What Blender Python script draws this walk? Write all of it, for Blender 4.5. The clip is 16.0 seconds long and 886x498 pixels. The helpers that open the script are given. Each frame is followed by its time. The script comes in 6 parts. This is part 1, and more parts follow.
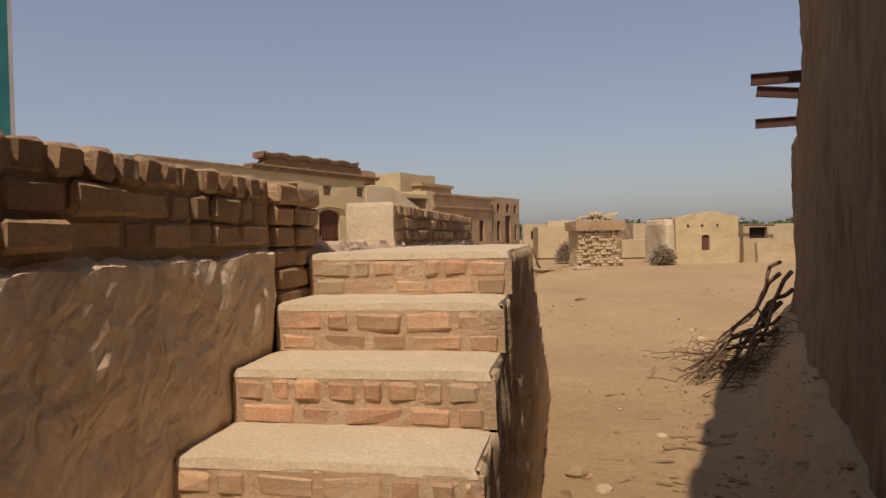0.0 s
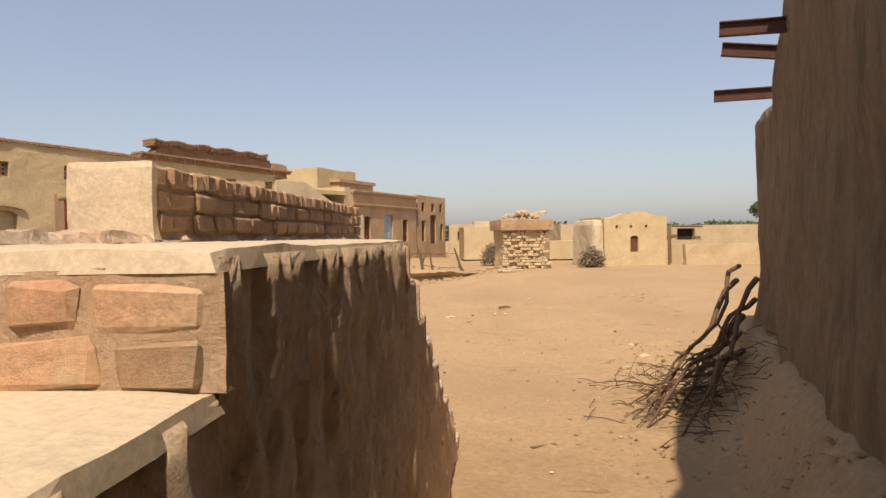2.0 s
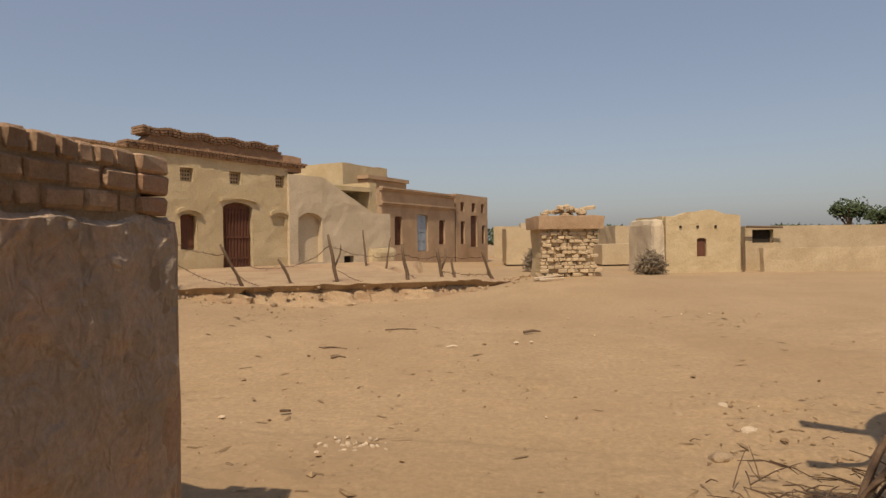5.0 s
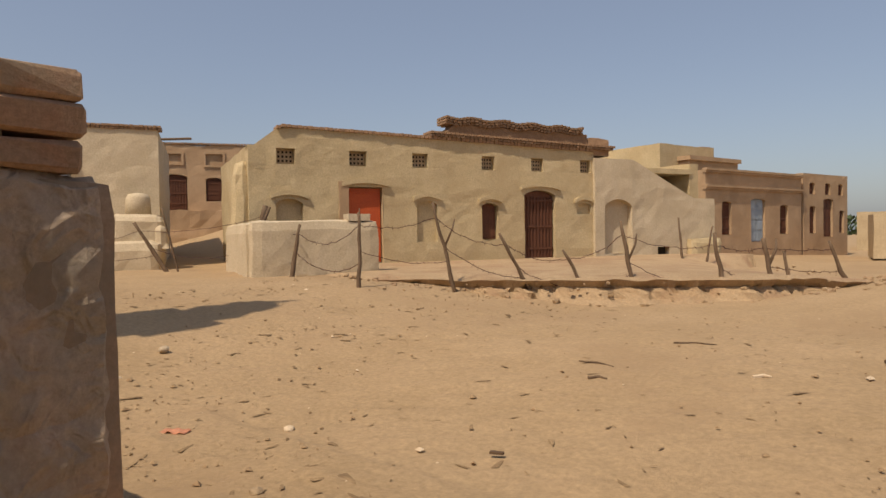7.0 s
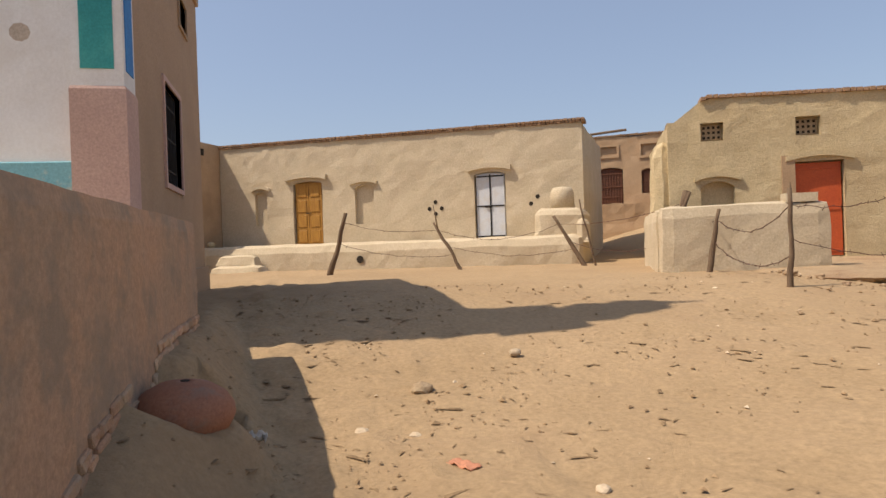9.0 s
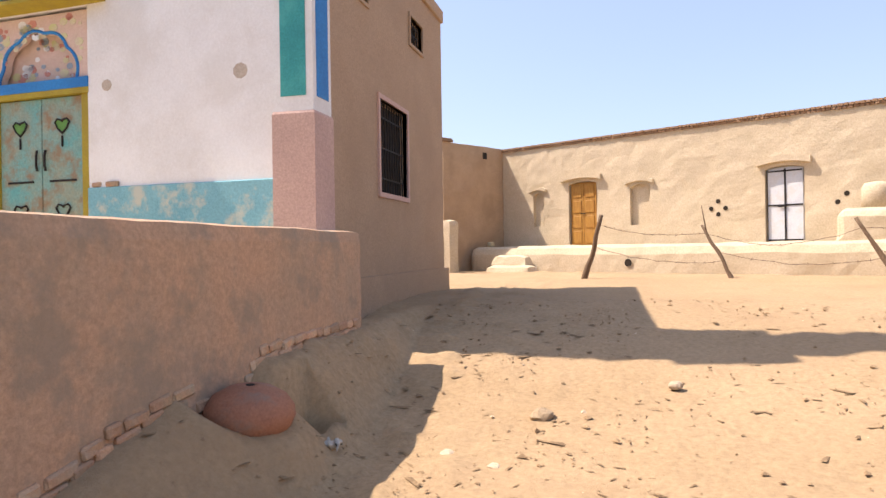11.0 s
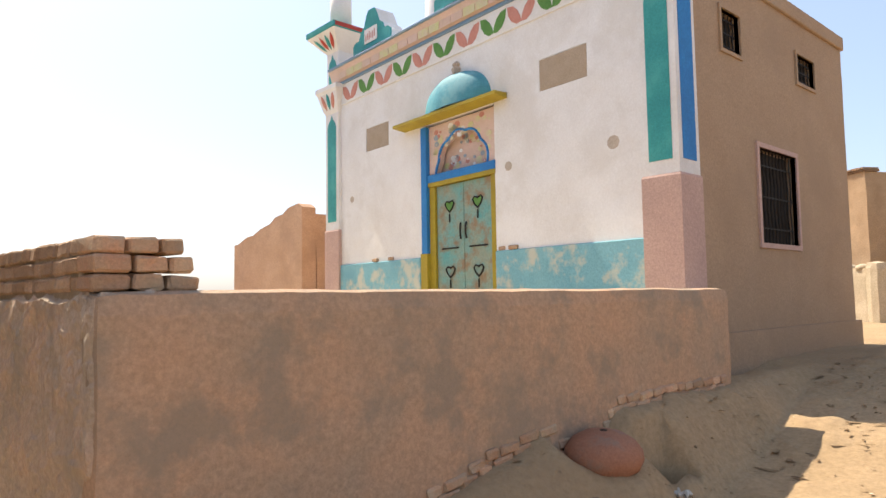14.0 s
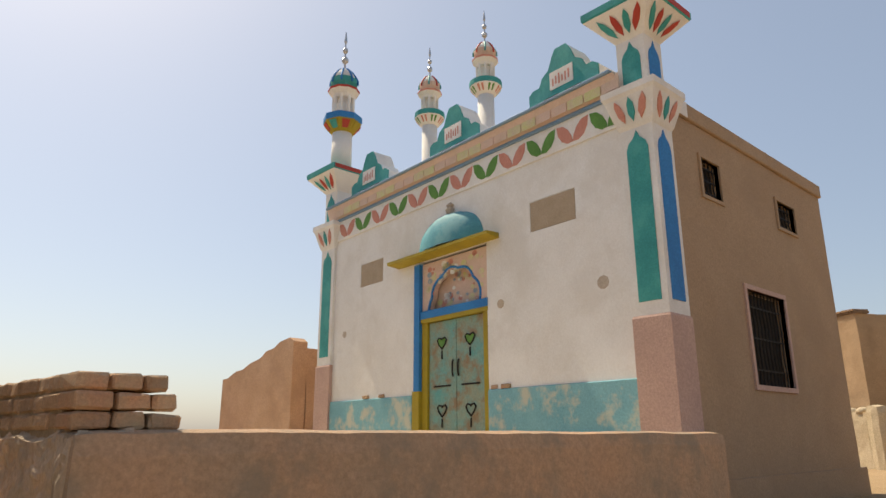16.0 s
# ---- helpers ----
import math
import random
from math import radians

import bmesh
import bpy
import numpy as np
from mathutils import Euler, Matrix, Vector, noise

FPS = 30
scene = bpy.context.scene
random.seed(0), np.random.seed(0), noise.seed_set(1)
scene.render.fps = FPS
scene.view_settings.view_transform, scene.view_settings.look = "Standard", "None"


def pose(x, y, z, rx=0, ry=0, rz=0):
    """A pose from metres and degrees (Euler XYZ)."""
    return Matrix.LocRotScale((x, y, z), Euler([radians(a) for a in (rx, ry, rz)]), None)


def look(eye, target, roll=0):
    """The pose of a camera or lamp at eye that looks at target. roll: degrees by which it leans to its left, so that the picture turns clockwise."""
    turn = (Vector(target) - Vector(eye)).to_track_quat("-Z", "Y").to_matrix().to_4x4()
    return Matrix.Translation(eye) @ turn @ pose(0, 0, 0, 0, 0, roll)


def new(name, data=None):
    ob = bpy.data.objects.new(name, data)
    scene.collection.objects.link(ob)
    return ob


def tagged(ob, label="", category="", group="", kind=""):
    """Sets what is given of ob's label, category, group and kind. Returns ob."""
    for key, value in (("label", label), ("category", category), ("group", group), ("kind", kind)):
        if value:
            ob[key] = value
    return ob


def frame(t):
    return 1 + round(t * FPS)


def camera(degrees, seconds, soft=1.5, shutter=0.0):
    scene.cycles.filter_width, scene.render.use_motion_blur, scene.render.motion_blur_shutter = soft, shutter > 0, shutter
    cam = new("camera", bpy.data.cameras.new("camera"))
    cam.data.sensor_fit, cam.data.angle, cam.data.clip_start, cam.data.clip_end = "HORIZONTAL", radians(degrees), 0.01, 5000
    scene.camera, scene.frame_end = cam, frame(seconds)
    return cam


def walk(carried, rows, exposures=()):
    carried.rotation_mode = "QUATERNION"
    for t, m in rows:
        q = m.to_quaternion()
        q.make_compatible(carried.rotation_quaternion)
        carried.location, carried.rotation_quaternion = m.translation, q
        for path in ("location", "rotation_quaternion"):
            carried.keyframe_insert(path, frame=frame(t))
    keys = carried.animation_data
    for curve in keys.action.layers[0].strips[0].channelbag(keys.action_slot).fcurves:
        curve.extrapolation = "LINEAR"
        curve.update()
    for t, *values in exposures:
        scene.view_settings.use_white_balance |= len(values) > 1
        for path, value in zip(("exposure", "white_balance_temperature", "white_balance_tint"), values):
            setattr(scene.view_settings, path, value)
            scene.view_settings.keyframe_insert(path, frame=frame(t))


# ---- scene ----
EXPOSE = [(0, -0.08, 7200, 19), (1, -0.06, 7200, 19), (1.5, 0.2, 7300, 19), (2, 0.5, 7300, 18), (2.5, 0.38, 7300, 18), (3, 0.25, 7300, 18), (5.3, -0.05, 7100, 16), (7, 0.05, 7000, 15), (8, 0.1, 7000, 14), (8.5, 0.2, 6800, 14), (9, 0.4, 6600, 14), (9.2, 0.5, 6600, 14), (11.3, 1.25, 6400, 20), (12, 1.28, 6400, 18), (12.5, 1.3, 6400, 14), (13, 1.25, 6400, 14), (13.5, 1.2, 6500, 13), (14, 1.15, 6600, 12), (14.5, 0.92, 6700, 12), (15, 0.74, 6800, 11), (15.5, 0.62, 7100, 10), (16, 0.48, 7200, 10)]
SKY, SUN = 0.108, 3.75
cam = camera(66.2, 16.0)
METRES, EYE, TILT, LEAN, TURN = 14.0, 1.55, 0.0, 0.0, 13.8
PATH = [
    (0, (-0.092, 0.292, 1.479), (-0.584, 2.23, 1.446), -1.2),
    (0.5, (-0.092, 0.816, 1.452), (-0.639, 2.739, 1.412), -0.8),
    (1, (-0.147, 1.451, 1.475), (-0.712, 3.369, 1.438), -0.9),
    (1.5, (-0.152, 2.003, 1.476), (-0.575, 3.957, 1.453), -0.9),
    (2, (-0.12, 2.555, 1.423), (-0.41, 4.534, 1.389), -0.9),
    (2.5, (-0.009, 3.143, 1.349), (-0.232, 5.13, 1.328), -0.7),
    (3, (0.063, 3.895, 1.344), (-0.127, 5.885, 1.317), -0.5),
    (3.2, (0.103, 4.169, 1.338), (-0.09, 6.16, 1.325), -0.4),
    (5.3, (0.066, 6.866, 1.309), (-0.521, 8.778, 1.29), -1.0),
    (5.5, (0.095, 7.098, 1.306), (-0.625, 8.964, 1.298), -1.0),
    (6, (0.201, 7.507, 1.264), (-0.769, 9.255, 1.234), -0.9),
    (6.5, (0.271, 7.931, 1.232), (-0.868, 9.574, 1.212), -1.0),
    (7, (-0.019, 8.673, 1.265), (-1.309, 10.201, 1.232), -0.9),
    (7.5, (-0.514, 9.229, 1.293), (-1.939, 10.632, 1.259), -1.1),
    (8, (-0.722, 9.66, 1.232), (-2.319, 10.865, 1.21), -1.1),
    (8.5, (-0.865, 10.106, 1.153), (-2.67, 10.967, 1.136), -1.3),
    (9, (-1.108, 10.586, 1.118), (-3.062, 11.013, 1.107), -2.0),
    (9.2, (-1.172, 10.776, 1.121), (-3.157, 11.017, 1.102), -2.1),
    (11.3, (-1.458, 12.654, 1.241), (-3.351, 12.011, 1.245), -0.7),
    (11.5, (-1.417, 12.809, 1.243), (-3.262, 12.036, 1.243), -0.6),
    (12, (-1.179, 13.149, 1.263), (-2.764, 11.929, 1.231), -0.3),
    (12.5, (-1.128, 13.219, 1.311), (-2.522, 11.786, 1.26), -0.7),
    (13, (-1.079, 13.204, 1.369), (-2.409, 11.711, 1.33), -0.8),
    (13.5, (-1.055, 13.193, 1.39), (-2.386, 11.701, 1.42), -0.9),
    (14, (-1.037, 13.21, 1.402), (-2.368, 11.724, 1.544), -0.9),
    (14.5, (-1.036, 13.254, 1.41), (-2.368, 11.782, 1.657), -0.7),
    (15, (-1.029, 13.273, 1.425), (-2.347, 11.813, 1.79), -0.5),
    (15.5, (-1.024, 13.27, 1.435), (-2.336, 11.832, 1.896), -0.3),
    (16, (-1.031, 13.263, 1.421), (-2.332, 11.84, 1.953), -0.2),
]
walk(cam, [(t, look(eye, target, roll)) for t, eye, target, roll in PATH], EXPOSE)

# ---- light ----
SUN_OFF = Vector((-0.018, 0.66, -1.0))          # the way the sunlight travels
sun_az, sun_el = math.atan2(-SUN_OFF.x, -SUN_OFF.y), math.atan2(1.0, math.hypot(SUN_OFF.x, SUN_OFF.y))
world = bpy.data.worlds.new("sky")
scene.world = world
world.use_nodes = True
wt = world.node_tree
wt.nodes.clear()
sky = wt.nodes.new("ShaderNodeTexSky")
sky.sky_type, sky.sun_disc = "NISHITA", False
sky.sun_elevation, sky.sun_rotation = sun_el, sun_az
sky.altitude, sky.air_density, sky.dust_density, sky.ozone_density = 0, 1.0, 1.9, 1.0
wbg = wt.nodes.new("ShaderNodeBackground")
wbg.inputs["Strength"].default_value = SKY
wout = wt.nodes.new("ShaderNodeOutputWorld")
haze = wt.nodes.new("ShaderNodeMix")          # even dust haze over the clear sky
haze.data_type = "RGBA"
haze.inputs["Factor"].default_value = 0.36
haze.inputs["B"].default_value = (2.8, 3.4, 4.4, 1)
wt.links.new(sky.outputs[0], haze.inputs["A"])
wt.links.new(haze.outputs["Result"], wbg.inputs[0])
wt.links.new(wbg.outputs[0], wout.inputs[0])
sun_data = bpy.data.lights.new("sun", "SUN")
sun_data.energy, sun_data.angle, sun_data.color = SUN, radians(0.55), (1.0, 0.90, 0.74)
sun = new("sun", sun_data)
sun.matrix_world = look((0, 0, 40), Vector((0, 0, 40)) + SUN_OFF)


# ---- materials ----
def mat(name, c1, c2=None, scale=3.0, fine=40.0, rough=0.9, bump=0.3, dist=0.01, metal=0.0, stain=None, stain_scale=0.6, stain_amt=0.5, vary=0.0, stretch=None, lumps=0.0, lump_scale=7.0):
    m = bpy.data.materials.new(name)
    m.use_nodes = True
    nt = m.node_tree
    N, L = nt.nodes, nt.links
    b = N["Principled BSDF"]
    b.inputs["Roughness"].default_value, b.inputs["Metallic"].default_value = rough, metal
    b.inputs["Specular IOR Level"].default_value = 0.25
    tc = N.new("ShaderNodeNewGeometry") if stretch is None else N.new("ShaderNodeTexCoord")
    src = tc.outputs["Position"] if stretch is None else tc.outputs["Object"]
    if stretch:
        mp = N.new("ShaderNodeMapping")
        mp.inputs["Scale"].default_value = stretch
        L.new(src, mp.inputs[0])
        src = mp.outputs[0]
    c2 = c2 or tuple(v * 0.75 for v in c1)

    def noise_node(s, detail=5.0, rg=0.6):
        n = N.new("ShaderNodeTexNoise")
        n.inputs["Scale"].default_value, n.inputs["Detail"].default_value, n.inputs["Roughness"].default_value = s, detail, rg
        L.new(src, n.inputs["Vector"])
        return n
    n1, n2 = noise_node(scale), noise_node(fine, 7.0, 0.78)
    r1 = N.new("ShaderNodeValToRGB")
    r1.color_ramp.elements[0].position, r1.color_ramp.elements[1].position = 0.32, 0.68
    r1.color_ramp.elements[0].color, r1.color_ramp.elements[1].color = (*c2, 1), (*c1, 1)
    L.new(n1.outputs["Fac"], r1.inputs[0])
    mx = N.new("ShaderNodeMix")
    mx.data_type, mx.blend_type = "RGBA", "OVERLAY"
    mx.inputs["Factor"].default_value = 0.6
    L.new(r1.outputs[0], mx.inputs["A"])
    L.new(n2.outputs["Fac"], mx.inputs["B"])
    col = mx.outputs["Result"]
    if stain:
        n3 = noise_node(stain_scale, 6.0, 0.65)
        r3 = N.new("ShaderNodeValToRGB")
        r3.color_ramp.elements[0].position, r3.color_ramp.elements[1].position = 0.5, 0.62
        L.new(n3.outputs["Fac"], r3.inputs[0])
        ml = N.new("ShaderNodeMath")
        ml.operation = "MULTIPLY"
        ml.inputs[1].default_value = stain_amt
        L.new(r3.outputs[0], ml.inputs[0])
        ms = N.new("ShaderNodeMix")
        ms.data_type = "RGBA"
        L.new(ml.outputs[0], ms.inputs["Factor"])
        L.new(col, ms.inputs["A"])
        ms.inputs["B"].default_value = (*stain, 1)
        col = ms.outputs["Result"]
    if vary:
        oi = N.new("ShaderNodeObjectInfo")
        mr = N.new("ShaderNodeMapRange")
        mr.inputs["To Min"].default_value, mr.inputs["To Max"].default_value = 1 - vary, 1 + vary
        L.new(oi.outputs["Random"], mr.inputs["Value"])
        mv = N.new("ShaderNodeMix")
        mv.data_type, mv.blend_type = "RGBA", "MULTIPLY"
        mv.inputs["Factor"].default_value = 1.0
        L.new(col, mv.inputs["A"])
        L.new(mr.outputs[0], mv.inputs["B"])
        col = mv.outputs["Result"]
    L.new(col, b.inputs["Base Color"])
    if bump:
        ad = N.new("ShaderNodeMath")
        ad.operation = "MULTIPLY_ADD"
        L.new(n1.outputs["Fac"], ad.inputs[0])
        ad.inputs[1].default_value = 1.6
        L.new(n2.outputs["Fac"], ad.inputs[2])
        bp = N.new("ShaderNodeBump")
        bp.inputs["Strength"].default_value, bp.inputs["Distance"].default_value = bump, dist
        L.new(ad.outputs[0], bp.inputs["Height"])
        if lumps:
            n4 = noise_node(lump_scale, 2.5, 0.5)
            n4.inputs["Distortion"].default_value = 0.8
            bl = N.new("ShaderNodeBump")
            bl.inputs["Strength"].default_value, bl.inputs["Distance"].default_value = 1.0, lumps
            L.new(n4.outputs["Fac"], bl.inputs["Height"])
            L.new(bp.outputs[0], bl.inputs["Normal"])
            bp = bl
        L.new(bp.outputs[0], b.inputs["Normal"])
    return m


SAND = mat("sand_ground", (0.41, 0.288, 0.165), (0.35, 0.242, 0.133), 0.7, 17, 0.95, 0.6, 0.035, stain=(0.31, 0.208, 0.115), stain_scale=0.35, stain_amt=0.6)
MUD = mat("mud_plaster", (0.55, 0.44, 0.265), (0.49, 0.385, 0.225), 1.9, 22, 0.95, 0.6, 0.045, stain=(0.43, 0.32, 0.18), stain_scale=0.5, stain_amt=0.45)
MUD_PALE = mat("pale_mud_plaster", (0.57, 0.47, 0.33), (0.51, 0.42, 0.285), 1.5, 22, 0.95, 0.5, 0.04, stain=(0.47, 0.375, 0.25), stain_scale=0.45, stain_amt=0.4)
MUD_RED = mat("reddish_mud_plaster", (0.47, 0.325, 0.20), (0.40, 0.27, 0.16), 1.3, 30, 0.95, 0.6, 0.03, stain=(0.33, 0.22, 0.13), stain_scale=0.7)
MUD_DARK = mat("weathered_mud_plaster", (0.78, 0.60, 0.42), (0.68, 0.51, 0.345), 2.2, 26, 0.95, 0.8, 0.03, stain=(0.56, 0.41, 0.27), stain_scale=1.3, stain_amt=0.5, lumps=0.03, lump_scale=9.0)
SIDE_MUD = mat("crumbling_mud_wall", (0.46, 0.33, 0.20), (0.36, 0.25, 0.15), 2.2, 30, 0.95, 1.0, 0.07, stain=(0.25, 0.165, 0.095), stain_scale=2.4, stain_amt=0.65, stretch=(1.6, 1.6, 0.55), lumps=0.12, lump_scale=3.5)
RENDER = mat("cement_render", (0.64, 0.44, 0.30), (0.47, 0.385, 0.29), 2.2, 26, 0.92, 0.7, 0.025, stain=(0.36, 0.305, 0.235), stain_scale=2.0, stain_amt=0.6, lumps=0.06)
# lighter cement render: missing fill light on the south stretch put into its colour
PALE_RENDER = mat("sunbleached_cement_render", (0.74, 0.57, 0.42), (0.64, 0.50, 0.37), 1.6, 30, 0.92, 0.4, 0.02, stain=(0.55, 0.44, 0.33), stain_scale=1.6, stain_amt=0.6, lumps=0.05)
COURT = mat("brushed_cement_render", (0.49, 0.31, 0.195), (0.38, 0.28, 0.195), 1.5, 30, 0.92, 0.5, 0.02, stain=(0.27, 0.225, 0.17), stain_scale=1.9, stain_amt=0.7)
TREAD = mat("cement_screed", (0.55, 0.46, 0.335), (0.49, 0.40, 0.28), 2.2, 60, 0.9, 0.25, 0.01)
BRICK = mat("old_clay_brick", (0.52, 0.34, 0.21), (0.41, 0.27, 0.17), 6, 60, 0.93, 0.8, 0.02, stain=(0.50, 0.37, 0.24), stain_scale=4.0, stain_amt=0.45, vary=0.22)
BRICK_RED = mat("red_clay_brick", (0.50, 0.28, 0.17), (0.46, 0.33, 0.21), 4, 60, 0.93, 0.6, 0.015, stain=(0.40, 0.34, 0.24), stain_scale=3.0, stain_amt=0.5, vary=0.25)
RISER = mat("smeared_riser_plaster", (0.60, 0.45, 0.31), (0.52, 0.35, 0.22), 5, 50, 0.93, 0.8, 0.02, stain=(0.50, 0.31, 0.19), stain_scale=3.0, stain_amt=0.6)
RUIN = mat("salmon_mud_plaster", (0.58, 0.37, 0.24), (0.50, 0.31, 0.19), 1.3, 26, 0.95, 0.7, 0.04, stain=(0.40, 0.25, 0.16), stain_scale=0.9)
MORTAR = mat("mud_mortar", (0.45, 0.335, 0.21), (0.36, 0.26, 0.16), 7, 50, 0.95, 0.8, 0.02)
ROOFBRICK = mat("roof_brick", (0.33, 0.205, 0.12), (0.25, 0.155, 0.09), 5, 40, 0.95, 0.6, 0.02, vary=0.2)
WHITE = mat("whitewash", (0.80, 0.79, 0.77), (0.72, 0.70, 0.67), 1.1, 30, 0.85, 0.25, 0.01, stain=(0.60, 0.56, 0.50), stain_scale=0.9, stain_amt=0.35)
TEAL = mat("teal_paint", (0.05, 0.33, 0.31), (0.035, 0.26, 0.26), 2.0, 40, 0.6, 0.2, 0.006, stain=(0.09, 0.38, 0.36), stain_scale=2.0, stain_amt=0.4)
BLUE = mat("blue_paint", (0.03, 0.22, 0.53), (0.025, 0.17, 0.44), 2.0, 40, 0.6, 0.2, 0.006)
DOME = mat("weathered_turquoise_paint", (0.10, 0.34, 0.40), (0.07, 0.26, 0.32), 2.5, 40, 0.65, 0.3, 0.008, stain=(0.22, 0.43, 0.45), stain_scale=2.4, stain_amt=0.5)
RAILBLUE = mat("faded_blue_rail_paint", (0.15, 0.28, 0.45), (0.20, 0.28, 0.36), 3, 40, 0.6, 0.2, 0.005)
DADO = mat("peeling_pale_blue_paint", (0.22, 0.45, 0.50), (0.16, 0.37, 0.44), 1.7, 40, 0.8, 0.35, 0.008, stain=(0.55, 0.53, 0.42), stain_scale=2.2, stain_amt=0.85)
PINK = mat("dusty_pink_paint", (0.54, 0.37, 0.31), (0.47, 0.32, 0.27), 1.4, 36, 0.85, 0.25, 0.01)
MOSQ = mat("brown_cement_render", (0.41, 0.29, 0.19), (0.365, 0.25, 0.16), 0.8, 34, 0.9, 0.25, 0.012, stain=(0.32, 0.225, 0.15), stain_scale=0.5, stain_amt=0.4)
RED = mat("red_paint", (0.47, 0.07, 0.05), (0.38, 0.05, 0.04), 3, 50, 0.6, 0.2, 0.005)
ORANGE = mat("salmon_paint", (0.60, 0.28, 0.22), (0.52, 0.22, 0.17), 5, 50, 0.8, 0.2, 0.005)
GREEN = mat("leaf_green_paint", (0.13, 0.29, 0.07), (0.09, 0.22, 0.05), 5, 50, 0.7, 0.2, 0.005)
YELLOW = mat("ochre_yellow_paint", (0.40, 0.31, 0.03), (0.32, 0.24, 0.03), 3, 50, 0.6, 0.2, 0.005)
LIME = mat("faded_lime_paint", (0.60, 0.60, 0.28), (0.62, 0.52, 0.40), 5, 50, 0.8, 0.2, 0.005)
SALMON = mat("faded_pink_paint", (0.68, 0.50, 0.42), (0.60, 0.46, 0.36), 4, 50, 0.8, 0.2, 0.005)
OLDDOOR = mat("flaking_turquoise_metal", (0.12, 0.36, 0.36), (0.30, 0.30, 0.21), 2.2, 30, 0.65, 0.4, 0.006, stain=(0.27, 0.17, 0.095), stain_scale=2.6, stain_amt=0.85)
REDDOOR = mat("orange_red_steel", (0.50, 0.10, 0.03), (0.42, 0.075, 0.025), 1.5, 30, 0.55, 0.15, 0.004)
WOOD = mat("dark_red_wood", (0.15, 0.062, 0.035), (0.10, 0.042, 0.025), 3, 40, 0.7, 0.5, 0.006, stretch=(8, 8, 1))
WOODY = mat("varnished_yellow_wood", (0.42, 0.22, 0.045), (0.30, 0.14, 0.03), 3, 40, 0.55, 0.4, 0.005, stretch=(8, 8, 1))
WHITEDOOR = mat("white_enamel_steel", (0.62, 0.64, 0.66), (0.50, 0.52, 0.55), 3, 40, 0.5, 0.2, 0.004, stain=(0.45, 0.40, 0.34), stain_scale=3, stain_amt=0.4)
GREYDOOR = mat("grey_blue_steel", (0.34, 0.40, 0.46), (0.25, 0.30, 0.34), 3, 40, 0.6, 0.2, 0.004)
STEEL = mat("rusty_steel", (0.115, 0.055, 0.042), (0.075, 0.035, 0.028), 6, 60, 0.65, 0.4, 0.004, metal=0.3)
IRON = mat("dark_iron", (0.03, 0.026, 0.024), None, 5, 50, 0.6, 0.2, 0.003, metal=0.4)
TWIG = mat("dry_branch_bark", (0.16, 0.105, 0.065), (0.10, 0.062, 0.038), 12, 80, 0.95, 0.8, 0.006)
POST = mat("weathered_stake", (0.185, 0.125, 0.08), (0.12, 0.08, 0.05), 10, 80, 0.95, 0.8, 0.006, stretch=(3, 3, 0.6))
CLAY = mat("fired_clay_pot", (0.36, 0.17, 0.10), (0.28, 0.125, 0.075), 3, 50, 0.8, 0.3, 0.006, stain=(0.24, 0.17, 0.13), stain_scale=2.5, stain_amt=0.8)
RUINBRICK = mat("pale_mud_brick", (0.52, 0.40, 0.25), (0.45, 0.335, 0.205), 6, 50, 0.95, 0.7, 0.015, vary=0.12)
RUBBLE = mat("pale_rubble", (0.56, 0.45, 0.32), (0.44, 0.34, 0.23), 8, 60, 0.95, 0.7, 0.01, vary=0.25)
# near-black colour that stands in for the shade inside windows and holes
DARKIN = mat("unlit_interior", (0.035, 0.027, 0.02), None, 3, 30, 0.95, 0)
THATCH = mat("dry_thorn_thatch", (0.31, 0.245, 0.165), (0.21, 0.165, 0.11), 14, 90, 0.95, 0.9, 0.03)
LEAF = mat("dusty_leaf", (0.07, 0.095, 0.04), (0.045, 0.065, 0.028), 4, 30, 0.8, 0)
TERR = mat("eroded_red_earth", (0.47, 0.34, 0.205), (0.40, 0.275, 0.16), 1.1, 20, 0.95, 1.0, 0.04, stain=(0.33, 0.195, 0.115), stain_scale=0.8, stain_amt=0.6)
FARMUD = mat("far_mud_wall", (0.50, 0.395, 0.25), (0.43, 0.33, 0.20), 1.2, 20, 0.95, 0.3, 0.03)
SMUDGE = mat("bare_plaster_patch", (0.50, 0.43, 0.35), (0.44, 0.37, 0.30), 4, 40, 0.9, 0.2, 0.006)
PANELBR = mat("tan_tile", (0.42, 0.33, 0.24), (0.37, 0.29, 0.20), 5, 50, 0.7, 0.2, 0.005)
SILVER = mat("silver_metal", (0.55, 0.55, 0.56), (0.42, 0.42, 0.43), 5, 40, 0.35, 0.1, 0.002, metal=0.8)
RAG = mat("faded_orange_rag", (0.55, 0.25, 0.15), None, 9, 60, 0.95, 0.3, 0.01)
PAPER = mat("pale_paper_scrap", (0.62, 0.56, 0.47), None, 9, 60, 0.9, 0.3, 0.01)


# ---- mesh helpers ----
def thing(name, label, category, m=None, group="", kind=""):
    ob = new(name)
    ob.empty_display_size = 0.2
    ob.matrix_basis = m or Matrix()
    return tagged(ob, label, category, group, kind)


def finish(bm, name, material, smooth=False):
    bmesh.ops.recalc_face_normals(bm, faces=bm.faces)
    me = bpy.data.meshes.new(name)
    bm.to_mesh(me)
    bm.free()
    if smooth:
        me.polygons.foreach_set("use_smooth", [True] * len(me.polygons))
    me.materials.append(material)
    return me


